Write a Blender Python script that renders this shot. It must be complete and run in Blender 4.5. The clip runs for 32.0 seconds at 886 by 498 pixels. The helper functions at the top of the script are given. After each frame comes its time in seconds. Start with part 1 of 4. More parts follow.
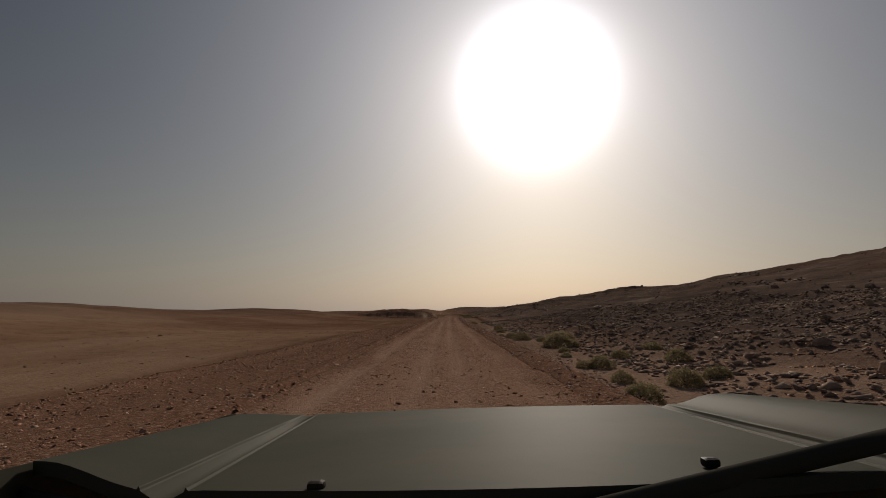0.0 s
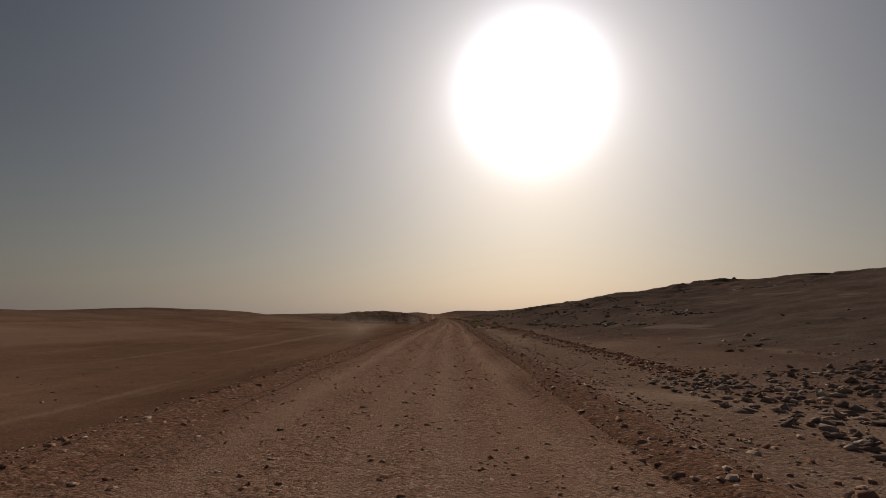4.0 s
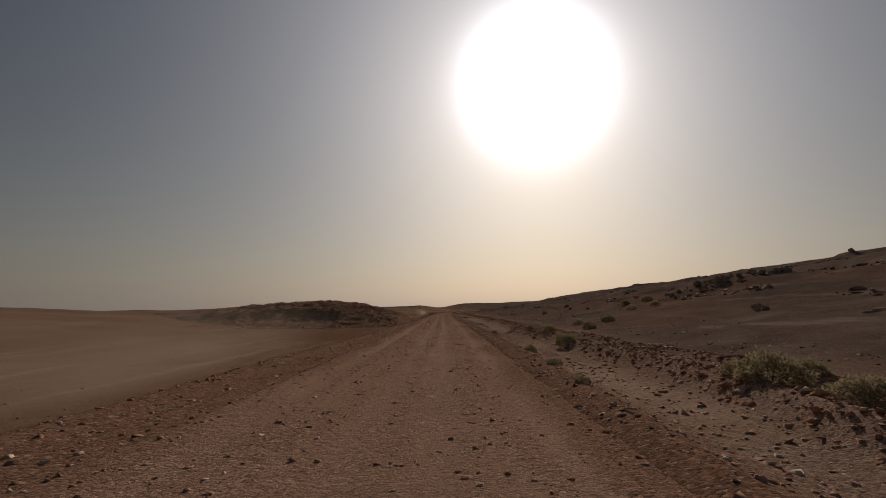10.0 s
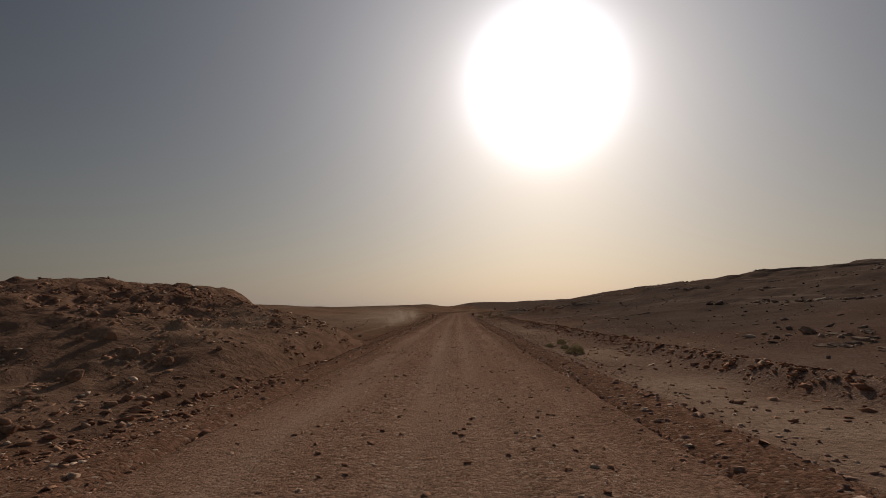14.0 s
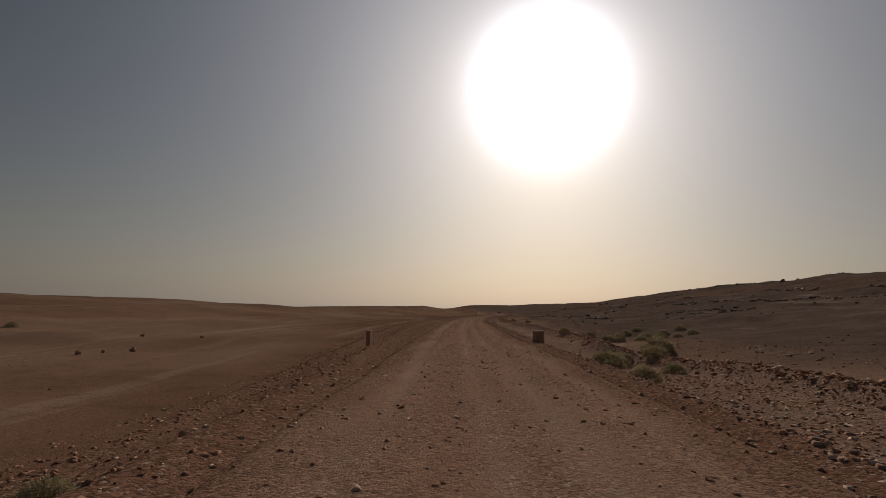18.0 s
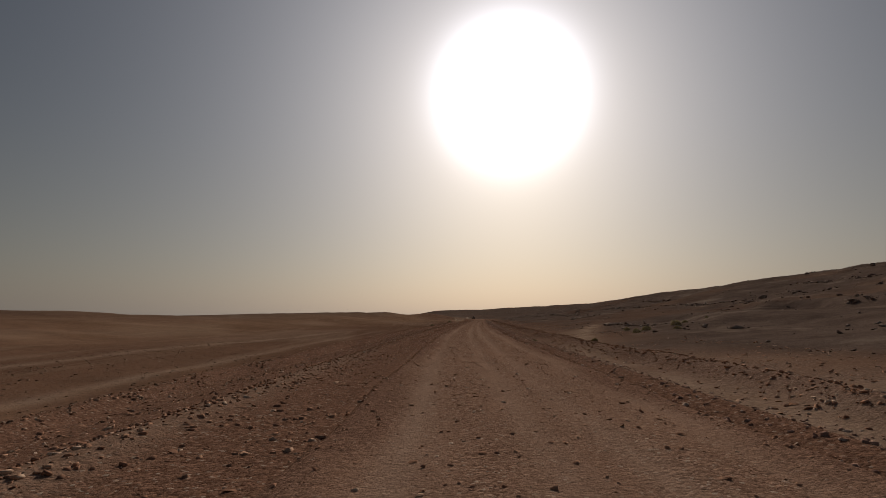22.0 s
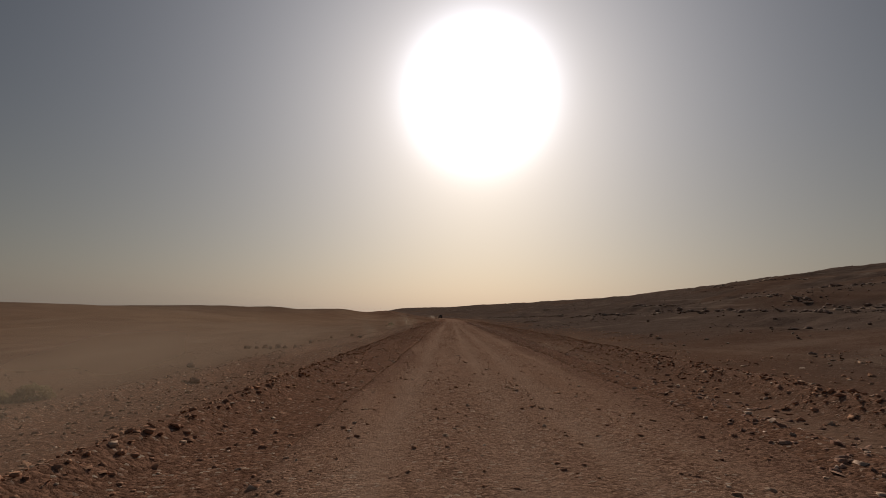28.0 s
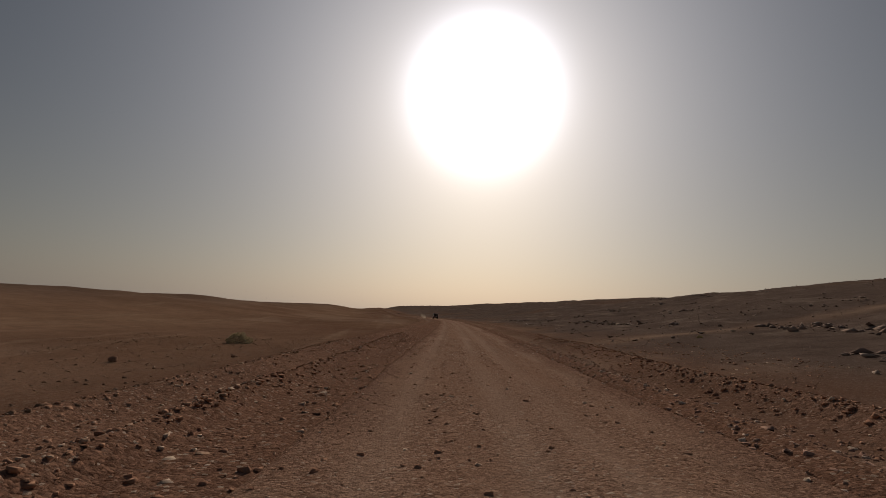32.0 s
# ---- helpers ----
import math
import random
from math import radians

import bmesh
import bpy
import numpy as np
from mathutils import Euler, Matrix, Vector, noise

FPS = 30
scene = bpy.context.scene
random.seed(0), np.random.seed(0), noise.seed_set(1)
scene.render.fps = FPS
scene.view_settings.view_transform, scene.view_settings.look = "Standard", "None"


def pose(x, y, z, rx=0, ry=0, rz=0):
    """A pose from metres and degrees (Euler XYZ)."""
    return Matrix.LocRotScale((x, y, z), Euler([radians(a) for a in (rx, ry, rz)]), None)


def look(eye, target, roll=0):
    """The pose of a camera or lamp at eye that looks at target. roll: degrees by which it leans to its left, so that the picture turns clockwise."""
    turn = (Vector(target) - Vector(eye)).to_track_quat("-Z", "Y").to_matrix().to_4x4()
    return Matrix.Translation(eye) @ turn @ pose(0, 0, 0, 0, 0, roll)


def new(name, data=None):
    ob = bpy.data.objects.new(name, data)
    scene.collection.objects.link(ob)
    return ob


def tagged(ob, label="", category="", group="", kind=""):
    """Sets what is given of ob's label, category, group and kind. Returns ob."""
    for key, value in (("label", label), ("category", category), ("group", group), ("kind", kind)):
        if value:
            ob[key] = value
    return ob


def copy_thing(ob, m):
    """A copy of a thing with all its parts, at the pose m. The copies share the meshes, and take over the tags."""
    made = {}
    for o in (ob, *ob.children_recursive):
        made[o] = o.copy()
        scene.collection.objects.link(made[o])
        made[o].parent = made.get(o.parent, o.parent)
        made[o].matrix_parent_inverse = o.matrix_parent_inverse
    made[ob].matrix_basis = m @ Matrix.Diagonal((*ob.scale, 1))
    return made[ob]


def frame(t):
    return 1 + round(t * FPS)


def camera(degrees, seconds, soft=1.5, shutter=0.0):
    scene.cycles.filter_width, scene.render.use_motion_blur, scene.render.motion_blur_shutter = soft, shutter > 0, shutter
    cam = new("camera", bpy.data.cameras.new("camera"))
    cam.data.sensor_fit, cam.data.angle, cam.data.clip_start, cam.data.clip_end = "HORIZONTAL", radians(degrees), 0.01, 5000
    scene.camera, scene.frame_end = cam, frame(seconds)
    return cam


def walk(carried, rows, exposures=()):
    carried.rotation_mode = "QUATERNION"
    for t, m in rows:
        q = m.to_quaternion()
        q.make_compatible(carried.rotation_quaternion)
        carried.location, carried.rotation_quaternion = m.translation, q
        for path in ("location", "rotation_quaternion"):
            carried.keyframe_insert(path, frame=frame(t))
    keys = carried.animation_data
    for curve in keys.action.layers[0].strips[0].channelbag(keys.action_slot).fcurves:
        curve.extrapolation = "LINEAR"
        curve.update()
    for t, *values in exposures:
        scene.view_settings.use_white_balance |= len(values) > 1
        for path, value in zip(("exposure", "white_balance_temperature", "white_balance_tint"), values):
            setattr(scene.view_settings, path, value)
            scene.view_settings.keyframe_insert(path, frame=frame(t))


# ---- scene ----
PATH = [
    (0, 0, 0, 1.5, 96.88, 0.42, 0.552),
    (0.5, 0, 11, 1.5, 96.834, -0.04, 0.552),
    (1, 0, 22, 1.5, 96.886, -0.5, 0.552),
    (1.5, -0.002, 33, 1.5, 96.662, -0.25, 0.546),
    (2, 0.002, 44, 1.5, 97.382, 0, 0.518),
    (2.5, 0.014, 55, 1.5, 97.331, 0, 0.444),
    (3, 0.043, 66, 1.5, 97.562, 0, 0.337),
    (4, 0.173, 88, 1.5, 97.281, 0, 0.038),
    (4.5, 0.286, 98.999, 1.5, 97.14, 0, -0.153),
    (5, 0.436, 109.998, 1.5, 97.013, 0.253, -0.343),
    (6, 0.83, 131.994, 1.5, 96.759, 0.76, -0.6),
    (6.5, 1.059, 142.992, 1.5, 97.601, 0.475, -0.668),
    (7, 1.291, 153.99, 1.5, 97.315, 0.19, -0.657),
    (7.5, 1.519, 164.988, 1.5, 97.19, 0.095, -0.522),
    (8, 1.712, 175.985, 1.5, 97.261, 0, -0.285),
    (8.5, 1.83, 186.985, 1.5, 97.002, -0.045, 0.107),
    (9, 1.894, 197.985, 1.5, 97.025, -0.09, 0.473),
    (9.5, 1.91, 208.985, 1.5, 96.974, 0.3, 0.57),
    (10, 1.889, 219.985, 1.5, 96.554, 0.69, 0.643),
    (10.5, 1.85, 230.985, 1.5, 97.044, 0.395, 0.909),
    (11, 1.768, 241.984, 1.5, 97.068, 0.1, 1.216),
    (11.5, 1.615, 252.983, 1.5, 97.068, -0.215, 1.494),
    (12, 1.416, 263.981, 1.5, 97.068, -0.53, 1.718),
    (12.5, 1.178, 274.978, 1.5, 96.895, -0.215, 1.841),
    (13, 0.927, 285.976, 1.5, 96.82, 0.1, 1.859),
    (13.5, 0.689, 296.974, 1.5, 96.832, 0.25, 1.719),
    (14, 0.473, 307.971, 1.5, 96.475, 0.4, 1.525),
    (14.5, 0.3, 318.97, 1.5, 96.55, 0.74, 1.353),
    (15, 0.157, 329.969, 1.5, 96.64, 0.68, 1.227),
    (16, -0.069, 351.968, 1.5, 96.879, 0.56, 1.033),
    (16.5, -0.154, 362.967, 1.5, 97.08, 0.5, 0.952),
    (17, -0.231, 373.967, 1.5, 96.541, -0.19, 0.977),
    (17.5, -0.334, 384.966, 1.5, 97.107, -0.51, 1.118),
    (18, -0.443, 395.966, 1.5, 96.729, -0.83, 1.22),
    (18.5, -0.562, 406.966, 1.5, 96.945, -0.445, 1.094),
    (19, -0.656, 417.965, 1.5, 97.013, -0.06, 0.852),
    (19.5, -0.695, 428.965, 1.5, 97.378, -0.08, 0.568),
    (20, -0.662, 439.965, 1.5, 97.08, -0.1, 0.161),
    (20.5, -0.533, 450.963, 1.5, 96.869, -0.11, -0.483),
    (21, -0.292, 461.961, 1.5, 96.941, -0.12, -1.193),
    (21.5, 0.097, 472.952, 1.5, 96.603, 0.09, -1.817),
    (22, 0.606, 483.942, 1.5, 97.382, 0.3, -2.417),
    (22.5, 1.217, 494.922, 1.5, 96.927, 0.585, -2.999),
    (23, 1.941, 505.901, 1.5, 97.134, 0.87, -3.581),
    (23.5, 2.788, 516.864, 1.5, 96.92, 0.835, -4.217),
    (24, 3.744, 527.827, 1.5, 96.656, 0.8, -4.803),
    (24.5, 4.809, 538.772, 1.5, 96.741, 0.78, -5.246),
    (25, 5.949, 549.716, 1.5, 96.826, 0.76, -5.569),
    (26, 8.351, 571.584, 1.5, 96.951, 0.413, -5.836),
    (27, 10.823, 593.445, 1.5, 97.076, 0.067, -5.964),
    (28, 13.334, 615.301, 1.5, 97.201, -0.28, -6.042),
    (28.5, 14.599, 626.228, 1.5, 97.28, -0.24, -6.065),
    (29, 15.868, 637.155, 1.5, 97.261, -0.2, -6.082),
    (29.5, 17.14, 648.081, 1.5, 97.211, -0.155, -6.098),
    (30, 18.416, 659.007, 1.5, 97.345, -0.11, -6.114),
    (30.5, 19.694, 669.932, 1.5, 97.069, -0.555, -6.13),
    (31, 20.975, 680.858, 1.5, 96.596, -1, -6.146),
    (31.5, 22.261, 691.783, 1.5, 97.055, -1.5, -6.159),
    (32, 23.547, 702.707, 1.5, 97.146, -2, -6.173),
]
cam = camera(80.0, 32.0, soft=0.85)
walk(cam, [(t, pose(x, y, z, rx, ry, rz)) for t, x, y, z, rx, ry, rz in PATH], exposures=[(0, -1.05), (32, -1.05)])

# ---- light: low hazy sun ahead of the drive ----
SUN_EL, SUN_AZ = radians(23.6), radians(10.05)
SUN_DIR = Vector((math.cos(SUN_EL) * math.sin(SUN_AZ), math.cos(SUN_EL) * math.cos(SUN_AZ), math.sin(SUN_EL)))
sun_data = bpy.data.lights.new("sun", "SUN")
sun_data.energy, sun_data.angle, sun_data.color = 5.0, radians(0.6), (1.0, 0.87, 0.73)
sun = new("sun", sun_data)
sun.matrix_world = look(SUN_DIR * 100, (0, 0, 0))

world = bpy.data.worlds.new("desert_sky")
scene.world = world
world.use_nodes = True
wn = world.node_tree.nodes
wl = world.node_tree.links
wn.clear()


def wmath(op, a, b=None, c=None):
    n = wn.new("ShaderNodeMath")
    n.operation = op
    for i, v in enumerate((a, b, c)):
        if v is None:
            continue
        if isinstance(v, (int, float)):
            n.inputs[i].default_value = v
        else:
            wl.new(v, n.inputs[i])
    return n.outputs[0]


def wcolor(color, strength):
    n = wn.new("ShaderNodeVectorMath")
    n.operation = "SCALE"
    if isinstance(color, tuple):
        n.inputs[0].default_value = color
    else:
        wl.new(color, n.inputs[0])
    wl.new(strength, n.inputs["Scale"])
    return n.outputs[0]


sky = wn.new("ShaderNodeTexSky")
sky.sky_type, sky.sun_disc = "NISHITA", False
sky.sun_elevation, sky.sun_rotation = SUN_EL, SUN_AZ
sky.dust_density, sky.air_density, sky.ozone_density = 2.3, 1.3, 1.6
coord = wn.new("ShaderNodeTexCoord")
toward = wn.new("ShaderNodeVectorMath")
toward.operation = "NORMALIZE"
wl.new(coord.outputs["Generated"], toward.inputs[0])
dot = wn.new("ShaderNodeVectorMath")
dot.operation = "DOT_PRODUCT"
dot.inputs[1].default_value = SUN_DIR
wl.new(toward.outputs[0], dot.inputs[0])
axes = wn.new("ShaderNodeSeparateXYZ")
wl.new(toward.outputs[0], axes.inputs[0])
theta = wmath("MULTIPLY", wmath("ARCCOSINE", wmath("MINIMUM", dot.outputs["Value"], 0.99999)), 180 / math.pi)
elev = wmath("MAXIMUM", wmath("MULTIPLY", wmath("ARCSINE", axes.outputs[2]), 180 / math.pi), 0.0)
# dust in the air: a wide aureole round the sun, and a pale band along the horizon
aureole = wmath("MULTIPLY", wmath("EXPONENT", wmath("MULTIPLY", theta, -1 / 14.5)), 1.55)
core = wmath("MULTIPLY", wmath("EXPONENT", wmath("MULTIPLY", wmath("POWER", theta, 2.0), -1 / 23.5)), 8.6)
aside = wmath("MAXIMUM", wmath("MINIMUM", wmath("MULTIPLY_ADD", theta, -0.011, 1.286), 1.05), 0.68)
band = wmath("MULTIPLY", wmath("MULTIPLY", wmath("EXPONENT", wmath("MULTIPLY", elev, -1 / 12.0)), 0.32), aside)
tint = wn.new("ShaderNodeMix")
tint.data_type = "RGBA"
tint.inputs["A"].default_value = (0.985, 0.947, 0.972, 1)
tint.inputs["B"].default_value = (0.92, 0.932, 1.055, 1)
wl.new(wmath("MINIMUM", wmath("DIVIDE", elev, 18.0), 1.0), tint.inputs["Factor"])
glow = wcolor(tint.outputs["Result"], wmath("ADD", aureole, core))
haze = wcolor((1.035, 0.93, 0.88), band)
total = wn.new("ShaderNodeVectorMath")
wl.new(glow, total.inputs[0])
wl.new(haze, total.inputs[1])
back_sky = wn.new("ShaderNodeBackground")
wl.new(sky.outputs[0], back_sky.inputs["Color"])
back_sky.inputs["Strength"].default_value = 0.028
back_glow = wn.new("ShaderNodeBackground")
wl.new(total.outputs[0], back_glow.inputs["Color"])
both = wn.new("ShaderNodeAddShader")
wl.new(back_sky.outputs[0], both.inputs[0])
wl.new(back_glow.outputs[0], both.inputs[1])
wout = wn.new("ShaderNodeOutputWorld")
wl.new(both.outputs[0], wout.inputs["Surface"])

# ---- materials ----


class Nodes:
    """Short-hand to wire one procedural material."""

    def __init__(self, name, rough=0.9, metal=0.0):
        self.mat = bpy.data.materials.new(name)
        self.mat.use_nodes = True
        self.n, self.l = self.mat.node_tree.nodes, self.mat.node_tree.links
        self.bsdf = self.n["Principled BSDF"]
        self.bsdf.inputs["Roughness"].default_value = rough
        self.bsdf.inputs["Metallic"].default_value = metal
        if rough > 0.75:
            self.bsdf.inputs["Specular IOR Level"].default_value = 0.0
            self.bsdf.inputs["Diffuse Roughness"].default_value = 0.15
            self.bsdf.inputs["Roughness"].default_value = min(rough, 0.85)
        self.pos = self.n.new("ShaderNodeNewGeometry")

    def wire(self, value, socket):
        if isinstance(value, (int, float)):
            socket.default_value = value
        elif isinstance(value, tuple):
            socket.default_value = (*value, 1)[:len(socket.default_value)]
        else:
            self.l.new(value, socket)

    def noise(self, scale, detail=4.0, stretch=(1, 1, 1), rough=0.6):
        m = self.n.new("ShaderNodeMapping")
        m.inputs["Scale"].default_value = stretch
        self.l.new(self.pos.outputs["Position"], m.inputs["Vector"])
        t = self.n.new("ShaderNodeTexNoise")
        t.inputs["Scale"].default_value, t.inputs["Detail"].default_value = scale, detail
        t.inputs["Roughness"].default_value = rough
        self.l.new(m.outputs[0], t.inputs["Vector"])
        return t.outputs["Fac"]

    def cells(self, scale, out="Distance", stretch=(1, 1, 1)):
        m = self.n.new("ShaderNodeMapping")
        m.inputs["Scale"].default_value = stretch
        self.l.new(self.pos.outputs["Position"], m.inputs["Vector"])
        t = self.n.new("ShaderNodeTexVoronoi")
        t.inputs["Scale"].default_value = scale
        self.l.new(m.outputs[0], t.inputs["Vector"])
        return t.outputs[out]

    def span(self, value, a, b, lo=0.0, hi=1.0):
        r = self.n.new("ShaderNodeMapRange")
        self.wire(value, r.inputs["Value"])
        for key, v in (("From Min", a), ("From Max", b), ("To Min", lo), ("To Max", hi)):
            r.inputs[key].default_value = v
        return r.outputs["Result"]

    def math(self, op, a, b=0.0):
        m = self.n.new("ShaderNodeMath")
        m.operation = op
        self.wire(a, m.inputs[0])
        self.wire(b, m.inputs[1])
        return m.outputs[0]

    def mix(self, fac, a, b, blend="MIX"):
        m = self.n.new("ShaderNodeMix")
        m.data_type, m.blend_type = "RGBA", blend
        self.wire(fac, m.inputs["Factor"])
        self.wire(a, m.inputs["A"])
        self.wire(b, m.inputs["B"])
        return m.outputs["Result"]

    def attr(self, name):
        a = self.n.new("ShaderNodeAttribute")
        a.attribute_name = name
        return a.outputs["Fac"]

    def island(self):
        return self.pos.outputs["Random Per Island"]

    def own(self):
        return self.n.new("ShaderNodeObjectInfo").outputs["Random"]

    def bump(self, height, strength=0.5, distance=0.05):
        b = self.n.new("ShaderNodeBump")
        b.inputs["Strength"].default_value, b.inputs["Distance"].default_value = strength, distance
        self.l.new(height, b.inputs["Height"])
        self.l.new(b.outputs[0], self.bsdf.inputs["Normal"])

    def color(self, value):
        self.wire(value, self.bsdf.inputs["Base Color"])
        return self.mat


def pebbles(k, scale):
    sep = k.n.new("ShaderNodeSeparateColor")
    k.l.new(k.cells(scale, "Color"), sep.inputs[0])
    return sep.outputs[0]


def ground_material():
    k = Nodes("desert_ground", 0.95)
    big, mid, fine = k.noise(0.05, 4), k.noise(0.6, 5), k.noise(9.0, 5)
    peb, small = pebbles(k, 25.0), pebbles(k, 55.0)
    streak = k.noise(0.5, 5, (1, 0.04, 1))
    brown = k.mix(k.span(big, 0.35, 0.65), (0.168, 0.0845, 0.053), (0.236, 0.125, 0.08))
    tan = k.mix(k.span(big, 0.35, 0.65), (0.275, 0.158, 0.094), (0.38, 0.232, 0.145))
    plain = k.mix(k.attr("tan"), brown, tan)
    plain = k.mix(k.span(streak, 0.54, 0.68, 0, 0.5), plain, (0.38, 0.255, 0.17))
    plain = k.mix(k.span(mid, 0.48, 0.75, 0, 0.6), plain, (0.13, 0.072, 0.047))
    plain = k.mix(k.span(peb, 0.82, 1.0, 0, 0.5), plain, (0.34, 0.25, 0.18))
    gravel = k.mix(peb, (0.132, 0.066, 0.043), (0.385, 0.212, 0.139))
    gravel = k.mix(k.span(small, 0.5, 1.0, 0, 0.6), gravel, (0.23, 0.13, 0.093))
    gravel = k.mix(k.span(peb, 0.93, 1.0), gravel, (0.50, 0.39, 0.30))
    sand = k.mix(k.span(mid, 0.3, 0.7), (0.42, 0.285, 0.195), (0.58, 0.415, 0.30))
    sand = k.mix(k.span(peb, 0.55, 1.0, 0, 0.65), sand, (0.21, 0.15, 0.118))
    blotch, patch = k.noise(0.35, 6, (1, 1, 2), 0.7), k.noise(1.7, 5, (0.6, 1, 1), 0.7)
    hill = k.mix(k.span(blotch, 0.36, 0.64), (0.125, 0.086, 0.069), (0.215, 0.152, 0.12))
    hill = k.mix(k.span(patch, 0.54, 0.70, 0, 0.7), hill, (0.10, 0.071, 0.058))
    hill = k.mix(k.span(k.noise(0.12, 6, (0.4, 1, 3), 0.7), 0.57, 0.68, 0, 0.8), hill, (0.36, 0.275, 0.215))
    hill = k.mix(k.span(peb, 0.80, 1.0, 0, 0.7), hill, (0.32, 0.25, 0.205))
    hill = k.mix(k.span(small, 0.55, 1.0, 0, 0.6), hill, (0.09, 0.068, 0.06))
    seam = k.span(k.noise(0.55, 5, (0.12, 0.12, 3.2), 0.6), 0.60, 0.66, 0, 0.55)
    hill = k.mix(seam, hill, (0.37, 0.275, 0.21))
    c = k.mix(k.attr("gravel"), plain, gravel)
    rubble = k.mix(peb, (0.21, 0.135, 0.10), (0.48, 0.335, 0.255))
    c = k.mix(k.math("MULTIPLY", k.attr("rubble"), k.span(mid, 0.3, 0.6, 0.5, 1.0)), c, rubble)
    c = k.mix(k.attr("sand"), c, sand)
    c = k.mix(k.attr("hill"), c, hill)
    c = k.mix(k.span(fine, 0.44, 0.72, 0, 0.5), c, (0.09, 0.055, 0.04))
    c = k.mix(k.span(k.noise(5.0, 6, (1, 1, 1), 0.75), 0.56, 0.72, 0, 0.3), c, (0.42, 0.32, 0.25))
    k.bump(k.math("SUBTRACT", k.noise(4.0, 9, (1, 1, 1), 0.7), k.math("MULTIPLY", k.cells(25.0), 0.22)), 0.9, 0.05)
    return k.color(c)


def road_material():
    k = Nodes("gravel_road", 0.93)
    streak = k.noise(1.6, 4, (1, 0.03, 1))
    mid, fine = k.noise(0.8, 5, (1, 0.35, 1)), k.noise(14.0, 5)
    peb, small = pebbles(k, 30.0), pebbles(k, 60.0)
    c = k.mix(k.span(fine, 0.3, 0.7), (0.311, 0.172, 0.114), (0.426, 0.259, 0.174))
    c = k.mix(k.span(streak, 0.42, 0.66, 0, 0.6), c, (0.488, 0.327, 0.235))
    c = k.mix(k.span(mid, 0.5, 0.75, 0, 0.6), c, (0.228, 0.128, 0.087))
    loose = k.mix(peb, (0.156, 0.082, 0.054), (0.519, 0.322, 0.223))
    loose = k.mix(k.span(peb, 0.94, 1.0), loose, (0.580, 0.480, 0.377))
    c = k.mix(k.span(k.noise(1.1, 4, (1, 0.12, 1)), 0.36, 0.6, 0.25, 0.9), c, loose)
    c = k.mix(k.span(small, 0.7, 1.0, 0, 0.5), c, (0.176, 0.105, 0.078))
    c = k.mix(k.math("MULTIPLY", k.attr("rut"), 0.45), c, (0.488, 0.339, 0.250))
    shoulder = k.mix(peb, (0.135, 0.072, 0.049), (0.395, 0.231, 0.158))
    shoulder = k.mix(k.span(small, 0.5, 1.0, 0, 0.6), shoulder, (0.239, 0.141, 0.103))
    c = k.mix(k.attr("edge"), c, shoulder)
    k.bump(k.math("SUBTRACT", k.noise(7.0, 9, (1, 1, 1), 0.7), k.math("MULTIPLY", k.cells(30.0), 0.22)), 1.0, 0.04)
    return k.color(c)


def stone_material(name, dark, mid, pale):
    k = Nodes(name, 0.88)
    r = k.island()
    c = k.mix(k.span(r, 0.0, 0.75), dark, mid)
    c = k.mix(k.span(r, 0.80, 1.0), c, pale)
    c = k.mix(k.span(k.noise(25.0, 4), 0.35, 0.7, 0, 0.4), c, dark)
    k.bump(k.noise(40.0, 5), 0.4, 0.02)
    return k.color(c)


def rock_material(name, dark, mid, pale):
    k = Nodes(name, 0.9)
    c = k.mix(k.own(), dark, mid)
    c = k.mix(k.span(k.noise(5.0, 6), 0.48, 0.72), c, pale)
    k.bump(k.noise(14.0, 7), 0.7, 0.05)
    return k.color(c)


GROUND = ground_material()
ROAD = road_material()
GRAVEL = stone_material("gravel_stone", (0.27, 0.145, 0.096), (0.48, 0.28, 0.184), (0.72, 0.57, 0.44))
# duller, bluer copy of GRAVEL: the right windrow's shade put into the colour
SHADE_GRAVEL = stone_material("shaded_gravel_stone", (0.265, 0.154, 0.115), (0.46, 0.295, 0.222), (0.68, 0.54, 0.43))
DARK_STONE = stone_material("dark_stone", (0.19, 0.137, 0.114), (0.39, 0.292, 0.237), (0.62, 0.50, 0.40))
SLOPE_STONE = stone_material("slope_stone", (0.15, 0.108, 0.09), (0.36, 0.275, 0.225), (0.60, 0.49, 0.40))
PLAIN_STONE = stone_material("plain_stone", (0.12, 0.072, 0.05), (0.25, 0.155, 0.105), (0.40, 0.29, 0.21))
ROCK = rock_material("varnished_rock", (0.20, 0.143, 0.115), (0.33, 0.24, 0.187), (0.50, 0.39, 0.31))
PALE_ROCK = rock_material("pale_ledge_rock", (0.27, 0.195, 0.15), (0.40, 0.30, 0.235), (0.56, 0.45, 0.36))

# ---- plan of the land ----
# the road's centre line: metres along, metres across
LINE_Y = (-200, 0, 44, 88, 132, 176, 220, 264, 308, 352, 396, 440, 483.9, 527.8, 571.6, 615.3, 659, 702.7, 770, 835, 900, 960, 1100, 1400, 2200, 5200)
LINE_X = (-0.43, -0.43, -0.58, -0.59, -0.09, 0.76, 1.05, 0.8, 0.14, -0.04, 0.2, 0.34, 1.61, 4.74, 9.35, 14.33, 19.42, 24.55, 33, 40, 43, 43, 38, 26, -5, -120)
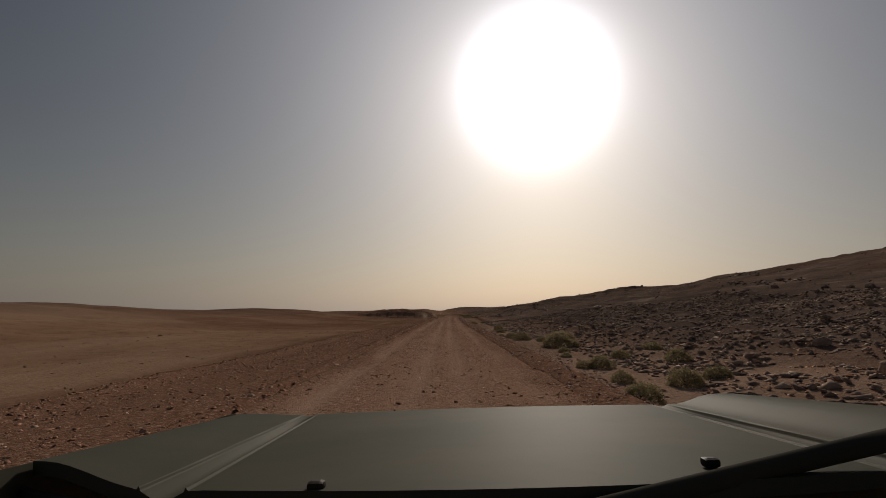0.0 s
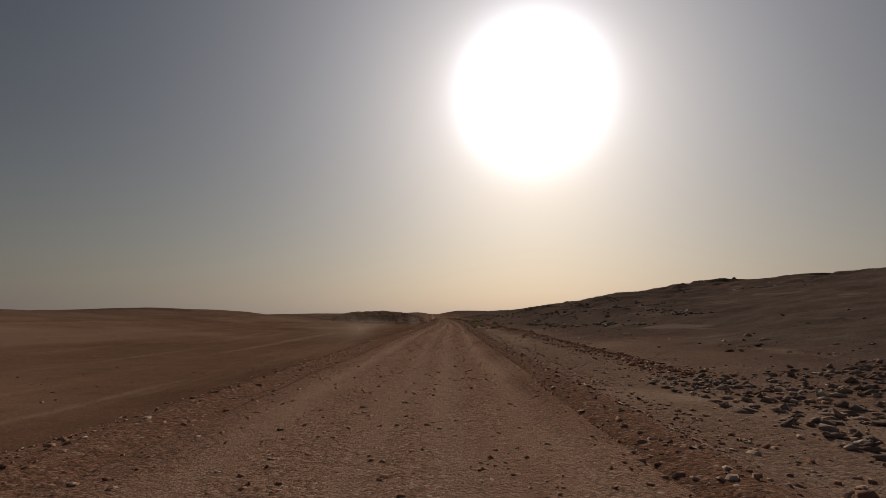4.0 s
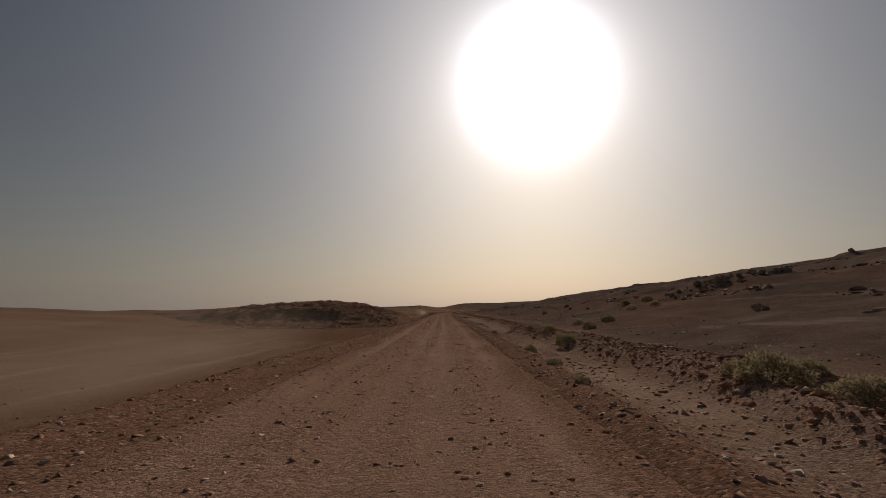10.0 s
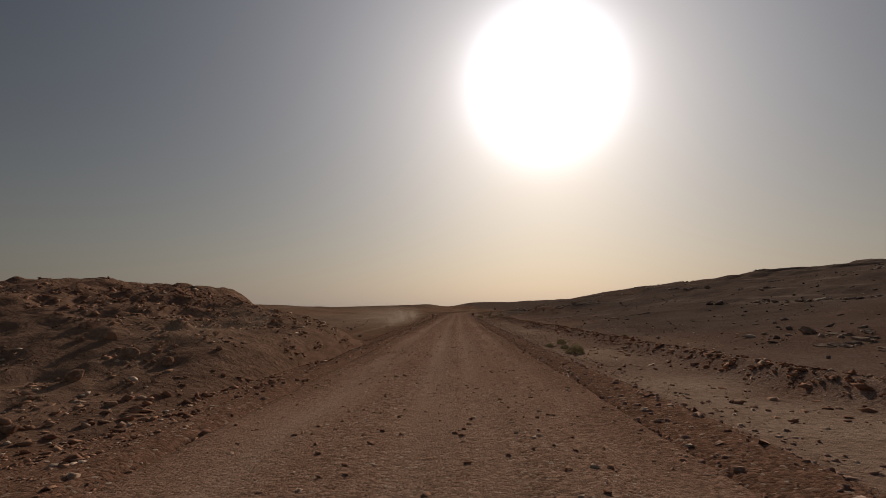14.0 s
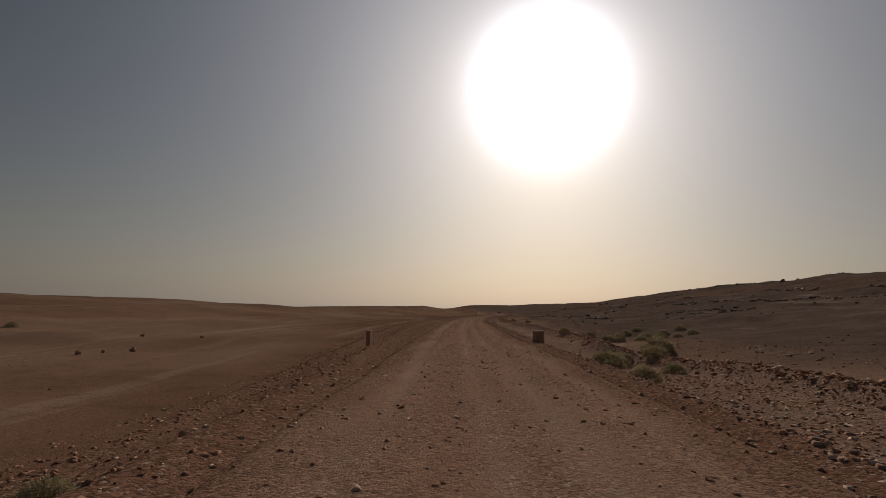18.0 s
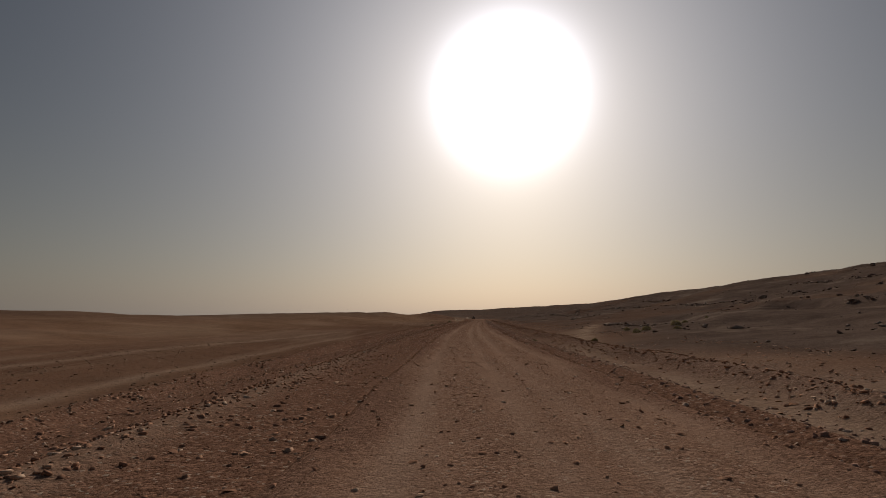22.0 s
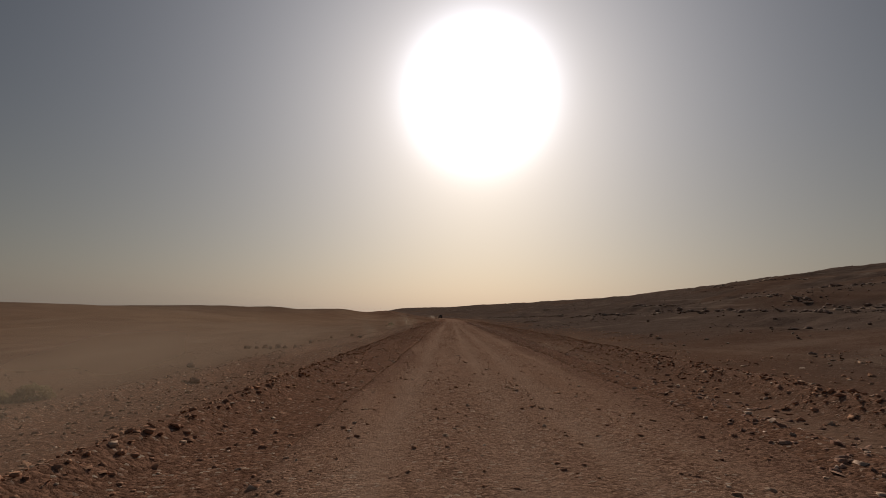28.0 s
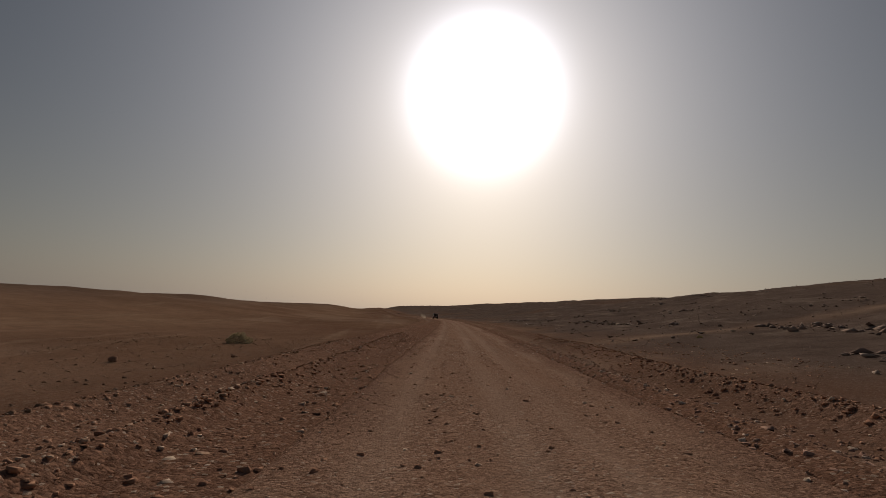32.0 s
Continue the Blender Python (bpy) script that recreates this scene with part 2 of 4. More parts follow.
# crest heights of the two flanking rises, 95 m off the road
CREST_Y = (0, 40, 80, 120, 160, 200, 240, 280, 320, 360, 400, 440, 480, 520, 560, 600, 640, 680, 720, 760, 800, 840, 880, 920, 960, 1050, 1150, 1300, 1500, 1800, 2200, 2800)
CREST_R = (14.8, 14.7, 14.4, 13.8, 12.5, 11.6, 13.4, 13.5, 13.1, 13.2, 11.3, 12, 12.1, 12.0, 12.0, 12.3, 13.0, 12.3, 12.8, 13.1, 13.3, 12.5, 11.8, 11.5, 12.5, 12.9, 14.1, 14.8, 15.9, 19.3, 24.5, 30.6)
CREST_L = (4.1, 4.2, 4.3, 4.3, 3.4, 2.8, 3.7, 4, 3.2, 2.5, 1.7, 2.2, 2.7, 4.3, 3.8, 2.9, 2.4, 2.4, 3.2, 3.8, 3.8, 5.1, 5.3, 5.5, 5.1, 5.4, 6.9, 9.1, 11.5, 13.4, 15.2, 17.2)
HALF = 2.9  # half the road's width


def smooth_table(y, ys, vs, width):
    """A table read with a soft running mean, so that it bends without corners."""
    return sum(np.interp(y + d * width, ys, vs) for d in (-1, -0.5, 0, 0.5, 1)) / 5


EDGE_Y = (0, 30, 65, 147, 176, 228, 262, 300, 334, 390, 430, 445, 470, 520, 600)
EDGE_U = (3.2, 3.2, 3.6, 4.1, 4.6, 4.7, 3.9, 3.4, 3.2, 3.2, 4.6, 5.4, 5.9, 5.0, 4.7)


def left_edge(y):
    """Metres from the centre line to the brink of the raised road on its left."""
    return smooth_table(y, EDGE_Y, EDGE_U, 8.0)


def left_row(y):
    return -8.9 + 1.6 * step(60, 110, y) - 2.4 * step(425, 520, y) + 2.6 * step(650, 730, y)


def right_row(y):
    return 8.2 - 1.4 * step(170, 200, y) * (1 - step(255, 285, y)) - 1.6 * step(432, 496, y)


def centre(y):
    return smooth_table(y, LINE_Y, LINE_X, 14.0)


def step(a, b, v):
    t = np.clip((v - a) / (b - a), 0, 1)
    return t * t * (3 - 2 * t)


def lattice(i, j, seed):
    h = (i.astype(np.int64) * 374761393 + j.astype(np.int64) * 668265263 + seed * 974711) & 0xFFFFFFFF
    h = ((h ^ (h >> 13)) * 1274126177) & 0xFFFFFFFF
    return ((h ^ (h >> 16)) & 0xFFFF) / 65535.0


def value_noise(x, y, seed):
    i, j = np.floor(x), np.floor(y)
    a, b = x - i, y - j
    a, b = a * a * (3 - 2 * a), b * b * (3 - 2 * b)
    return ((lattice(i, j, seed) * (1 - a) + lattice(i + 1, j, seed) * a) * (1 - b)
            + (lattice(i, j + 1, seed) * (1 - a) + lattice(i + 1, j + 1, seed) * a) * b)


def fbm(x, y, size, octaves=4, seed=1):
    """Rough relief between about -1 and 1."""
    out, amp, total = 0, 1.0, 0.0
    for k in range(octaves):
        out = out + amp * (value_noise(x / size, y / size, seed + k) * 2 - 1)
        total += amp
        amp, size = amp * 0.5, size * 0.48
    return out / total * 1.6


def bump_at(u, y, u0, y0, ru, ry, height):
    return height * np.exp(-((u - u0) / ru) ** 2 - ((y - y0) / ry) ** 2)


def land(x, y):
    """Height of the ground, with the road as level zero."""
    x, y = np.asarray(x, float), np.asarray(y, float)
    u = x - centre(y)
    hr, hl = smooth_table(y, CREST_Y, CREST_R, 18.0), smooth_table(y, CREST_Y, CREST_L, 18.0)
    # right: shallow ditch, then a long stony slope up to the crest
    t = np.clip((u - 9) / 86.0, 0, 1)
    right = -0.3 * step(2.9, 4.8, u) + (hr + 0.3) * (0.62 * t + 0.38 * t * t * (3 - 2 * t))
    right = right - np.clip((u - 100) * 0.03, 0, None).clip(max=hr * 0.7)
    # left: the bank falls to a lower plain that rises again far off
    raised = step(60, 110, y) * (1 - step(405, 455, y))
    fall = 0.7 + 0.9 * raised
    brink, out = 0.32 + 0.48 * raised, left_edge(y) + 0.12 * fbm(y, y * 0, 9.0, 3, 41)
    far = step(28, 95, -u)
    left = -brink * step(out, out + 1.0 + 0.3 * raised, -u) - (fall - brink) * step(out + 0.9, 10.0 - raised, -u) + (hl + fall) * far - np.clip((-u - 100) * 0.02, 0, None).clip(max=6)
    z = np.where(u > 0, right, left)
    # loose windrows left by the grader
    wob = fbm(y, y * 0, 7.0, 3, 40)
    z = z + (0.08 + 0.16 * step(480, 560, y)) * np.exp(-((u + left_edge(y) - 0.25 + 0.15 * wob) / 0.35) ** 2)
    z = z + (0.22 + 0.14 * step(432, 496, y)) * np.exp(-((u - left_row(y) + 0.5 * wob) / 0.55) ** 2)
    z = z + 0.44 * np.exp(-((u - right_row(y) - 0.4 * wob) / 0.6) ** 2) * step(97, 147, y)
    z = z + 0.25 * np.exp(-((u - 9.2 - 0.4 * wob) / 0.5) ** 2) * step(175, 195, y) * (1 - step(255, 280, y))
    z = z + 0.16 * np.exp(-((u - 3.5 - 0.2 * wob) / 0.4) ** 2)
    z = z + 11.0 * step(1000, 1700, y) * np.exp(-((u + 10) / 50) ** 2)
    # knolls and ledges on the right-hand slope
    z = z + bump_at(u, y, 47, 245, 15, 20, 2.4) + bump_at(u, y, 34, 281, 7, 8, 1.8) + bump_at(u, y, 25, 192, 6, 34, 1.3)
    z = z + bump_at(u, y, 60, 630, 16, 34, 0.8) + bump_at(u, y, 42, 415, 14, 24, 1.2)
    z = z + bump_at(u, y, 14.5, 398, 3.6, 5.0, 1.4) + bump_at(u, y, 21, 404, 5.0, 6.0, 1.2)
    # low mounds on the plain past the bank
    z = z + bump_at(u, y, -43, 445, 6, 5, 0.7) + bump_at(u, y, -31, 436, 5, 4, 0.45) + bump_at(u, y, -20, 408, 5, 4, 0.45) + bump_at(u, y, -30, 418, 9, 4, 0.5)
    z = z + bump_at(u, y, 7.6, 421, 2.4, 7, -0.6) + bump_at(u, y, 15, 440, 6, 9, -0.75)
    rim = step(55, 80, np.abs(u)) * (1 - step(110, 130, np.abs(u)))
    z = z + rim * np.where(u > 0, 0.45, 0.28) * (fbm(x, y, 24.0, 4, 27) + 0.9 * step(0.1, 0.25, fbm(x * 0.4, y, 46.0, 3, 28)) - 0.4)
    z = z + rim * np.where(u > 0, 0.5, 0.15) * step(0.0, 0.5, fbm(x, y, 30.0, 3, 31)) * fbm(x, y, 7.0, 4, 32)
    rocky = step(6.2, 9.5, u) * (1 - step(28, 38, u)) * (1 - step(88, 106, y))
    z = z + rocky * (0.42 * fbm(x, y, 6.0, 4, 29) + 0.12 * fbm(x, y, 1.6, 2, 30))
    off = np.abs(u)
    rough = step(4, 14, off)
    z = z + rough * (0.10 * fbm(x, y, 5.0, 4, 3) + 0.35 * step(12, 40, off) * fbm(x, y, 26.0, 4, 9))
    slope = step(12, 32, u)
    z = z + slope * (0.55 * fbm(x, y, 14.0, 5, 17) + 0.15 * fbm(x, y, 3.2, 4, 19))
    ledge = 1.7
    stair = np.floor(z / ledge) * ledge + ledge * step(0.62, 0.95, z / ledge - np.floor(z / ledge))
    return z + slope * 0.55 * step(0.1, 0.6, fbm(x, y, 38.0, 3, 23)) * (stair - z)


def stretches(*parts):
    """Coordinates from (end, step) pairs, growing outwards from the first number."""
    out = [parts[0]]
    for end, gap in parts[1:]:
        n = max(1, round((end - out[-1]) / gap))
        start = out[-1]
        out += [start + (end - start) * (k + 1) / n for k in range(n)]
    return np.array(out)


def sheet(name, xs, ys, height, material, marks):
    """A grid over the lists xs (across the road) and ys (along it), shaped by height(x, y)."""
    uu, yy = np.meshgrid(xs, ys)
    xx = uu + centre(yy)
    zz = height(xx, yy)
    nx, ny = len(xs), len(ys)
    idx = np.arange(nx * ny).reshape(ny, nx)
    faces = np.stack([idx[:-1, :-1], idx[:-1, 1:], idx[1:, 1:], idx[1:, :-1]], -1).reshape(-1, 4)
    me = mesh_from(name, np.stack([xx, yy, zz], -1).reshape(-1, 3), faces)
    me.polygons.foreach_set("use_smooth", np.ones(len(faces), bool))
    for key, values in marks(uu, yy, xx, zz).items():
        a = me.attributes.new(key, "FLOAT", "POINT")
        a.data.foreach_set("value", np.ascontiguousarray(values.reshape(-1), dtype=np.float32))
    me.materials.append(material)
    return new(name, me)


def mesh_from(name, verts, faces):
    me = bpy.data.meshes.new(name)
    n, k = faces.shape
    me.vertices.add(len(verts))
    me.vertices.foreach_set("co", np.ascontiguousarray(verts.reshape(-1), dtype=np.float32))
    me.loops.add(n * k)
    me.loops.foreach_set("vertex_index", np.ascontiguousarray(faces.reshape(-1), dtype=np.int32))
    me.polygons.add(n)
    me.polygons.foreach_set("loop_start", np.arange(0, n * k, k, dtype=np.int32))
    me.update(calc_edges=True)
    me.validate()
    return me


def ground_marks(u, y, x, z):
    lane = np.exp(-((u + 5.2) / 0.5) ** 2) * step(432, 496, y) * 0.4
    track = np.exp(-((y - 741 - 0.12 * u) / 1.6) ** 2) * step(8, 12, u) * (1 - step(40, 70, u)) * 0.8
    gravel = step(2.4, 3.0, np.abs(u)) * (1 - step(-0.2, 1.2, left_row(y) - u)) * (1 - step(4.4, 5.2, u))
    berm = np.exp(-((u - right_row(y)) / 0.9) ** 2) * step(97, 147, y)
    sand = step(4.0, 5.0, u) * (1 - step(6.5, 12.0, u + 3 * fbm(x, y, 9.0, 3, 51))) * 0.75 * step(-0.2, 0.5, fbm(x, y, 5.0, 4, 52)) * (1 - 0.6 * step(480, 570, y)) * (0.5 + 0.5 * step(90, 110, y))
    pale = step(9, 13, -u) * step(0.1, 0.6, fbm(x, y * 0.35, 14.0, 3, 55)) * (1 - step(60, 140, -u)) * 0.25
    hill = step(7.5, 15, u + 3 * fbm(x, y, 12.0, 3, 53)) + 0.75 * step(50, 110, -u)
    hill = hill * (1 - np.clip(track + 0.9 * np.exp(-((u - 15.0 + 0.1 * (y - 395)) / 3.5) ** 2 - ((y - 398) / 10.0) ** 2) + np.exp(-((u - 8.0 - 0.28 * (y - 525)) / 1.8) ** 2) * step(518, 526, y) * (1 - step(552, 562, y)), 0, 1)) * (1 - 0.5 * step(0.25, 0.75, fbm(x, y, 30.0, 4, 54)))
    side = (np.exp(-((u + 11.8 + 0.03 * (y - 460)) / 0.55) ** 2) + np.exp(-((u + 23.0 - 0.02 * (y - 470)) / 0.8) ** 2)) * step(436, 450, y) * (1 - step(540, 590, y)) * 0.5
    branch = np.exp(-((u - 8.0 - 0.28 * (y - 525)) / 1.5) ** 2) * step(518, 526, y) * (1 - step(552, 562, y)) * 0.9
    branch = branch + np.exp(-((u - 15.0 + 0.1 * (y - 395)) / 3.0) ** 2 - ((y - 398) / 9.0) ** 2) * step(-0.2, 0.3, fbm(x, y, 3.0, 3, 57)) * 0.8
    sand = sand + lane + track + side + branch
    tan = (1 - step(69, 126, y)) * step(10, 14, -u) + 0.35 * step(-0.2, 0.6, fbm(x, y * 0.5, 40.0, 3, 56)) + 0.4 * step(416, 501, y) * step(22, 40, -u)
    rubble = step(3.2, 5.0, u) * (1 - step(9, 15, u)) * (0.8 - 0.6 * step(470, 560, y))
    return {"tan": np.clip(tan, 0, 1), "rubble": rubble, "gravel": np.clip(gravel + berm, 0, 1), "sand": np.clip(sand + pale, 0, 1) * (1 - berm), "hill": np.clip(hill, 0, 1)}


def under_road(x, y):
    u = np.abs(x - centre(y))
    return land(x, y) - 0.16 * (1 - step(2.45, 2.85, u))


GROUND_X = stretches(-3200, (-1200, 250), (-500, 70), (-200, 20), (-100, 6), (-40, 2.5), (-14, 0.9), (-2.2, 0.22), (2.2, 1.1),
                     (10, 0.22), (40, 0.8), (110, 1.7), (200, 12), (500, 50), (1200, 200), (3200, 400))
GROUND_Y = stretches(-80, (-10, 5), (740, 1.05), (920, 2.8), (1200, 8), (2200, 40), (4800, 200))
ground = tagged(sheet("ground", GROUND_X, GROUND_Y, under_road, GROUND, ground_marks),
                "stony brown desert ground rising to a dark rocky slope", "desert", kind="structure")


def ruts(u):
    return sum(np.exp(-((u - c) / 0.28) ** 2) for c in (-1.75, -0.15, 0.75, 2.1))


def road_top(x, y):
    u = x - centre(y)
    z = 0.03 + 0.05 * (1 - (u / HALF) ** 2) - 0.035 * ruts(u) + 0.02 * fbm(x * 1.6, y * 0.5, 0.9, 3, 61) + 0.012 * fbm(x, y, 5.0, 2, 62)
    return z - 0.30 * step(2.72, 3.15, np.abs(u) + 0.06 * fbm(y, y * 0, 4.0, 3, 63))


def road_marks(u, y, x, z):
    edge = step(1.9, 2.9, np.abs(u) + 0.5 * fbm(x, y * 0.4, 1.6, 3, 65))
    return {"rut": np.clip(ruts(u) * (0.6 + 0.4 * fbm(x, y * 0.15, 2.5, 3, 64)), 0, 1) * (1 - edge), "edge": edge}


road = tagged(sheet("road", stretches(-3.15, (3.15, 0.16)), stretches(-60, (740, 0.5), (1000, 2), (1700, 10)), road_top, ROAD, road_marks),
              "reddish-brown graded gravel road with shallow wheel ruts", "road", kind="structure")

# ---- loose stones ----
CHUNK = np.array([(a, b, c) for a in (-1, 1) for b in (-1, 1) for c in (-1, 1)], float) * 0.62
CHUNK_FACES = np.array([(0, 1, 3, 2), (4, 6, 7, 5), (0, 4, 5, 1), (2, 3, 7, 6), (0, 2, 6, 4), (1, 5, 7, 3)])


PEBBLE = np.array([(1, 0, 0), (-1, 0, 0), (0, 1, 0), (0, -1, 0), (0.2, 0.1, 0.9), (0, 0, -0.8)], float)
PEBBLE_FACES = np.array([(0, 2, 4), (2, 1, 4), (1, 3, 4), (3, 0, 4), (2, 0, 5), (1, 2, 5), (3, 1, 5), (0, 3, 5)])


def stones(name, us, ys, sizes, height, material, label, category="gravel", sink=0.2, flat=0.5, lump=CHUNK, sides=CHUNK_FACES):
    """Many loose stones as one object: rough lumps, each turned and dented its own way."""
    rng = np.random.default_rng(len(us) + 7)
    n = len(us)
    xs = us + centre(ys)
    v = lump[None] * (1 + rng.uniform(-0.42, 0.3, (n, len(lump), 3)))
    if len(lump) == len(PEBBLE) and lump is PEBBLE:
        v = v + rng.uniform(-0.3, 0.3, (n, len(lump), 3))
    v = v * np.stack([rng.uniform(0.75, 1.35, n), rng.uniform(0.7, 1.1, n), flat * rng.uniform(0.5, 1.35, n)], -1)[:, None]
    tilt, turn = rng.normal(0, 0.35, n), rng.uniform(0, 6.28, n)
    ct, st = np.cos(tilt)[:, None], np.sin(tilt)[:, None]
    y1, z1 = v[..., 1] * ct - v[..., 2] * st, v[..., 1] * st + v[..., 2] * ct
    cz, sz = np.cos(turn)[:, None], np.sin(turn)[:, None]
    v = np.stack([v[..., 0] * cz - y1 * sz, v[..., 0] * sz + y1 * cz, z1], -1) * sizes[:, None, None]
    base = height(xs, ys) + sizes * (0.62 * flat - sink)
    v = v + np.stack([xs, ys, base], -1)[:, None]
    faces = (sides[None] + len(lump) * np.arange(n)[:, None, None]).reshape(-1, sides.shape[1])
    me = mesh_from(name, v.reshape(-1, 3), faces)
    me.materials.append(material)
    return tagged(new(name, me), label, category, kind="stuff")


def spread(seed, n, u0, u1, y0, y1, small, large, power=2.5):
    """n places between two lines along the road, with sizes that are mostly small."""
    rng = np.random.default_rng(seed)
    return rng.uniform(u0, u1, n), rng.uniform(y0, y1, n), small + (large - small) * rng.random(n) ** power


def between_lanes(seed, n, y0, y1, small, large, power):
    """Stones on the carriageway, few in the wheel lanes and more towards the edges."""
    rng = np.random.default_rng(seed)
    us, ys = rng.uniform(-3.0, 3.0, 3 * n), rng.uniform(y0, y1, 3 * n)
    like = 0.9 - 0.75 * np.clip(ruts(us), 0, 1) + 0.35 * fbm(us, ys * 0.3, 1.2, 3, 67)
    keep = np.flatnonzero(rng.random(3 * n) < like)[:n]
    return us[keep], ys[keep], small + (large - small) * rng.random(len(keep)) ** power


def clumped(seed, n, u0, u1, y0, y1, small, large, power=2.5, patch=11.0, bar=0.0):
    """Like spread, but gathered in patches."""
    us, ys, ss = spread(seed, 3 * n, u0, u1, y0, y1, small, large, power)
    keep = np.flatnonzero(fbm(us, ys, patch, 3, seed + 60) + 0.25 * fbm(us, ys, 2.0, 2, seed + 61) > bar)[:n]
    return us[keep], ys[keep], ss[keep]


def windrow(seed, n, u0, spread_u, y0, y1, small, large):
    rng = np.random.default_rng(seed)
    ys = rng.uniform(y0, y1, n)
    us = (u0(ys) if callable(u0) else u0) + rng.normal(0, spread_u, n) + 0.4 * fbm(ys, ys * 0, 7.0, 3, 40)
    return us, ys, small + (large - small) * rng.random(n) ** 2.5


SMALL = dict(lump=PEBBLE, sides=PEBBLE_FACES)
PRISM = np.array([(1, 0, -0.5), (-0.5, 0.87, -0.5), (-0.5, -0.87, -0.5), (0.72, 0.05, 0.6), (-0.4, 0.6, 0.6), (-0.35, -0.62, 0.6)])
TINY = dict(flat=0.42, lump=PRISM, sides=np.array([(3, 4, 5), (0, 1, 3), (1, 4, 3), (1, 2, 4), (2, 5, 4), (2, 0, 5), (0, 3, 5)]))
stones("road_gravel", *between_lanes(1, 60000, -4, 735, 0.016, 0.062, 2.8), road_top, GRAVEL, "loose reddish stones lying on the gravel road", **TINY)
stones("shoulder_gravel_left", *spread(2, 86000, -9.6, -2.7, -4, 735, 0.018, 0.09, 2.8), land, GRAVEL,
       "coarse reddish-brown gravel on the left road shoulder", **TINY)
stones("shoulder_gravel_right", *spread(3, 50000, 2.4, 5.2, -4, 735, 0.018, 0.09, 2.6), land, SHADE_GRAVEL,
       "coarse reddish-brown gravel on the right road shoulder", **TINY)
stones("berm_stones_left", *windrow(4, 26000, left_row, 0.6, -4, 740, 0.02, 0.075), land, GRAVEL, "windrow of brown stones beside the road", **SMALL)
stones("berm_stones_right", *windrow(5, 46000, right_row, 0.5, 104, 750, 0.018, 0.095), land, GRAVEL, "windrow of dark brown stones beside the slope", **SMALL)
stones("berm_rocks_right", *windrow(19, 4200, right_row, 0.45, 104, 440, 0.05, 0.19), land, GRAVEL, "larger brown rocks lying along the windrow", "rocks", **SMALL)
stones("outer_berm_stones", *windrow(15, 5000, 9.2, 0.4, 175, 280, 0.025, 0.13), land, GRAVEL, "second windrow of brown stones beside the slope", **SMALL)
stones("ditch_stones", *windrow(10, 13000, lambda v: 0.2 - left_edge(v), 0.4, 480, 740, 0.018, 0.068), land, GRAVEL, "row of pale and brown stones along the road edge")
stones("verge_stones", *clumped(6, 34000, 4.6, 14.0, -4, 745, 0.025, 0.12, 2.6, 6.0, -0.4), land, GRAVEL, "scattered stones on the sandy verge", **TINY)
stones("culvert_rubble", *spread(18, 8000, 3.3, 8.0, 380, 414, 0.018, 0.085, 2.8), land, GRAVEL, "dense pale and purple rubble on the road's flank", "stones", **TINY)
stones("rock_field", *clumped(7, 36000, 6.2, 30.0, -4, 104, 0.035, 0.19, 1.9, 5.0, -0.7), land, DARK_STONE, "dense field of dark varnished rocks on sand", "rocks", **SMALL)
stones("slope_stones", *clumped(8, 14000, 11.0, 95.0, 20, 850, 0.05, 0.24, 3.2, 14.0, 0.1), land, SLOPE_STONE, "dark stones scattered over the hillside", "rocks", **SMALL)


def along_ledges(seed, n, lines, y0, y1, small, large):
    """Stones strung out along the level ledges of the slope, in broken runs."""
    rng = np.random.default_rng(seed)
    ys, pick = rng.uniform(y0, y1, 4 * n), rng.integers(0, len(lines), 4 * n)
    us = np.array(lines)[pick] + 5.0 * fbm(ys, pick * 50.0, 55.0, 3, seed + 3) + rng.normal(0, 0.7, 4 * n)
    keep = np.flatnonzero(fbm(ys, pick * 31.0, 16.0, 3, seed + 7) > 0.22)[:n]
    return us[keep], ys[keep], small + (large - small) * rng.random(len(keep)) ** 2.6


stones("ledge_stones", *along_ledges(17, 9000, (19, 27, 36, 48, 62, 84), 60, 860, 0.08, 0.5), land, DARK_STONE, "broken runs of weathered rock along the slope's ledges", "rocks", **SMALL)
stones("plain_stones", *spread(9, 12000, -45.0, -9.0, -4, 460, 0.02, 0.11, 4.0), land, PLAIN_STONE, "stones scattered over the desert plain", "stones", **TINY)
stones("plain_rubble", *spread(13, 24000, -24.0, -6.5, 455, 745, 0.018, 0.10, 3.0), land, PLAIN_STONE, "brown rubble strewn over the flat plain", "stones", **TINY)

# ---- the low rocky bank left of the road ----
BANK_U = (-92, -75, -60, -46, -37.5, -34, -28, -22, -18.5, -16, -12, -9.5, -7.5, -6.6, -5.8)
BANK_H = (-0.8, 0.5, 1.7, 2.9, 3.15, 3.45, 3.65, 3.5, 3.05, 2.45, 1.55, 1.0, 0.1, -1.1, -2.8)


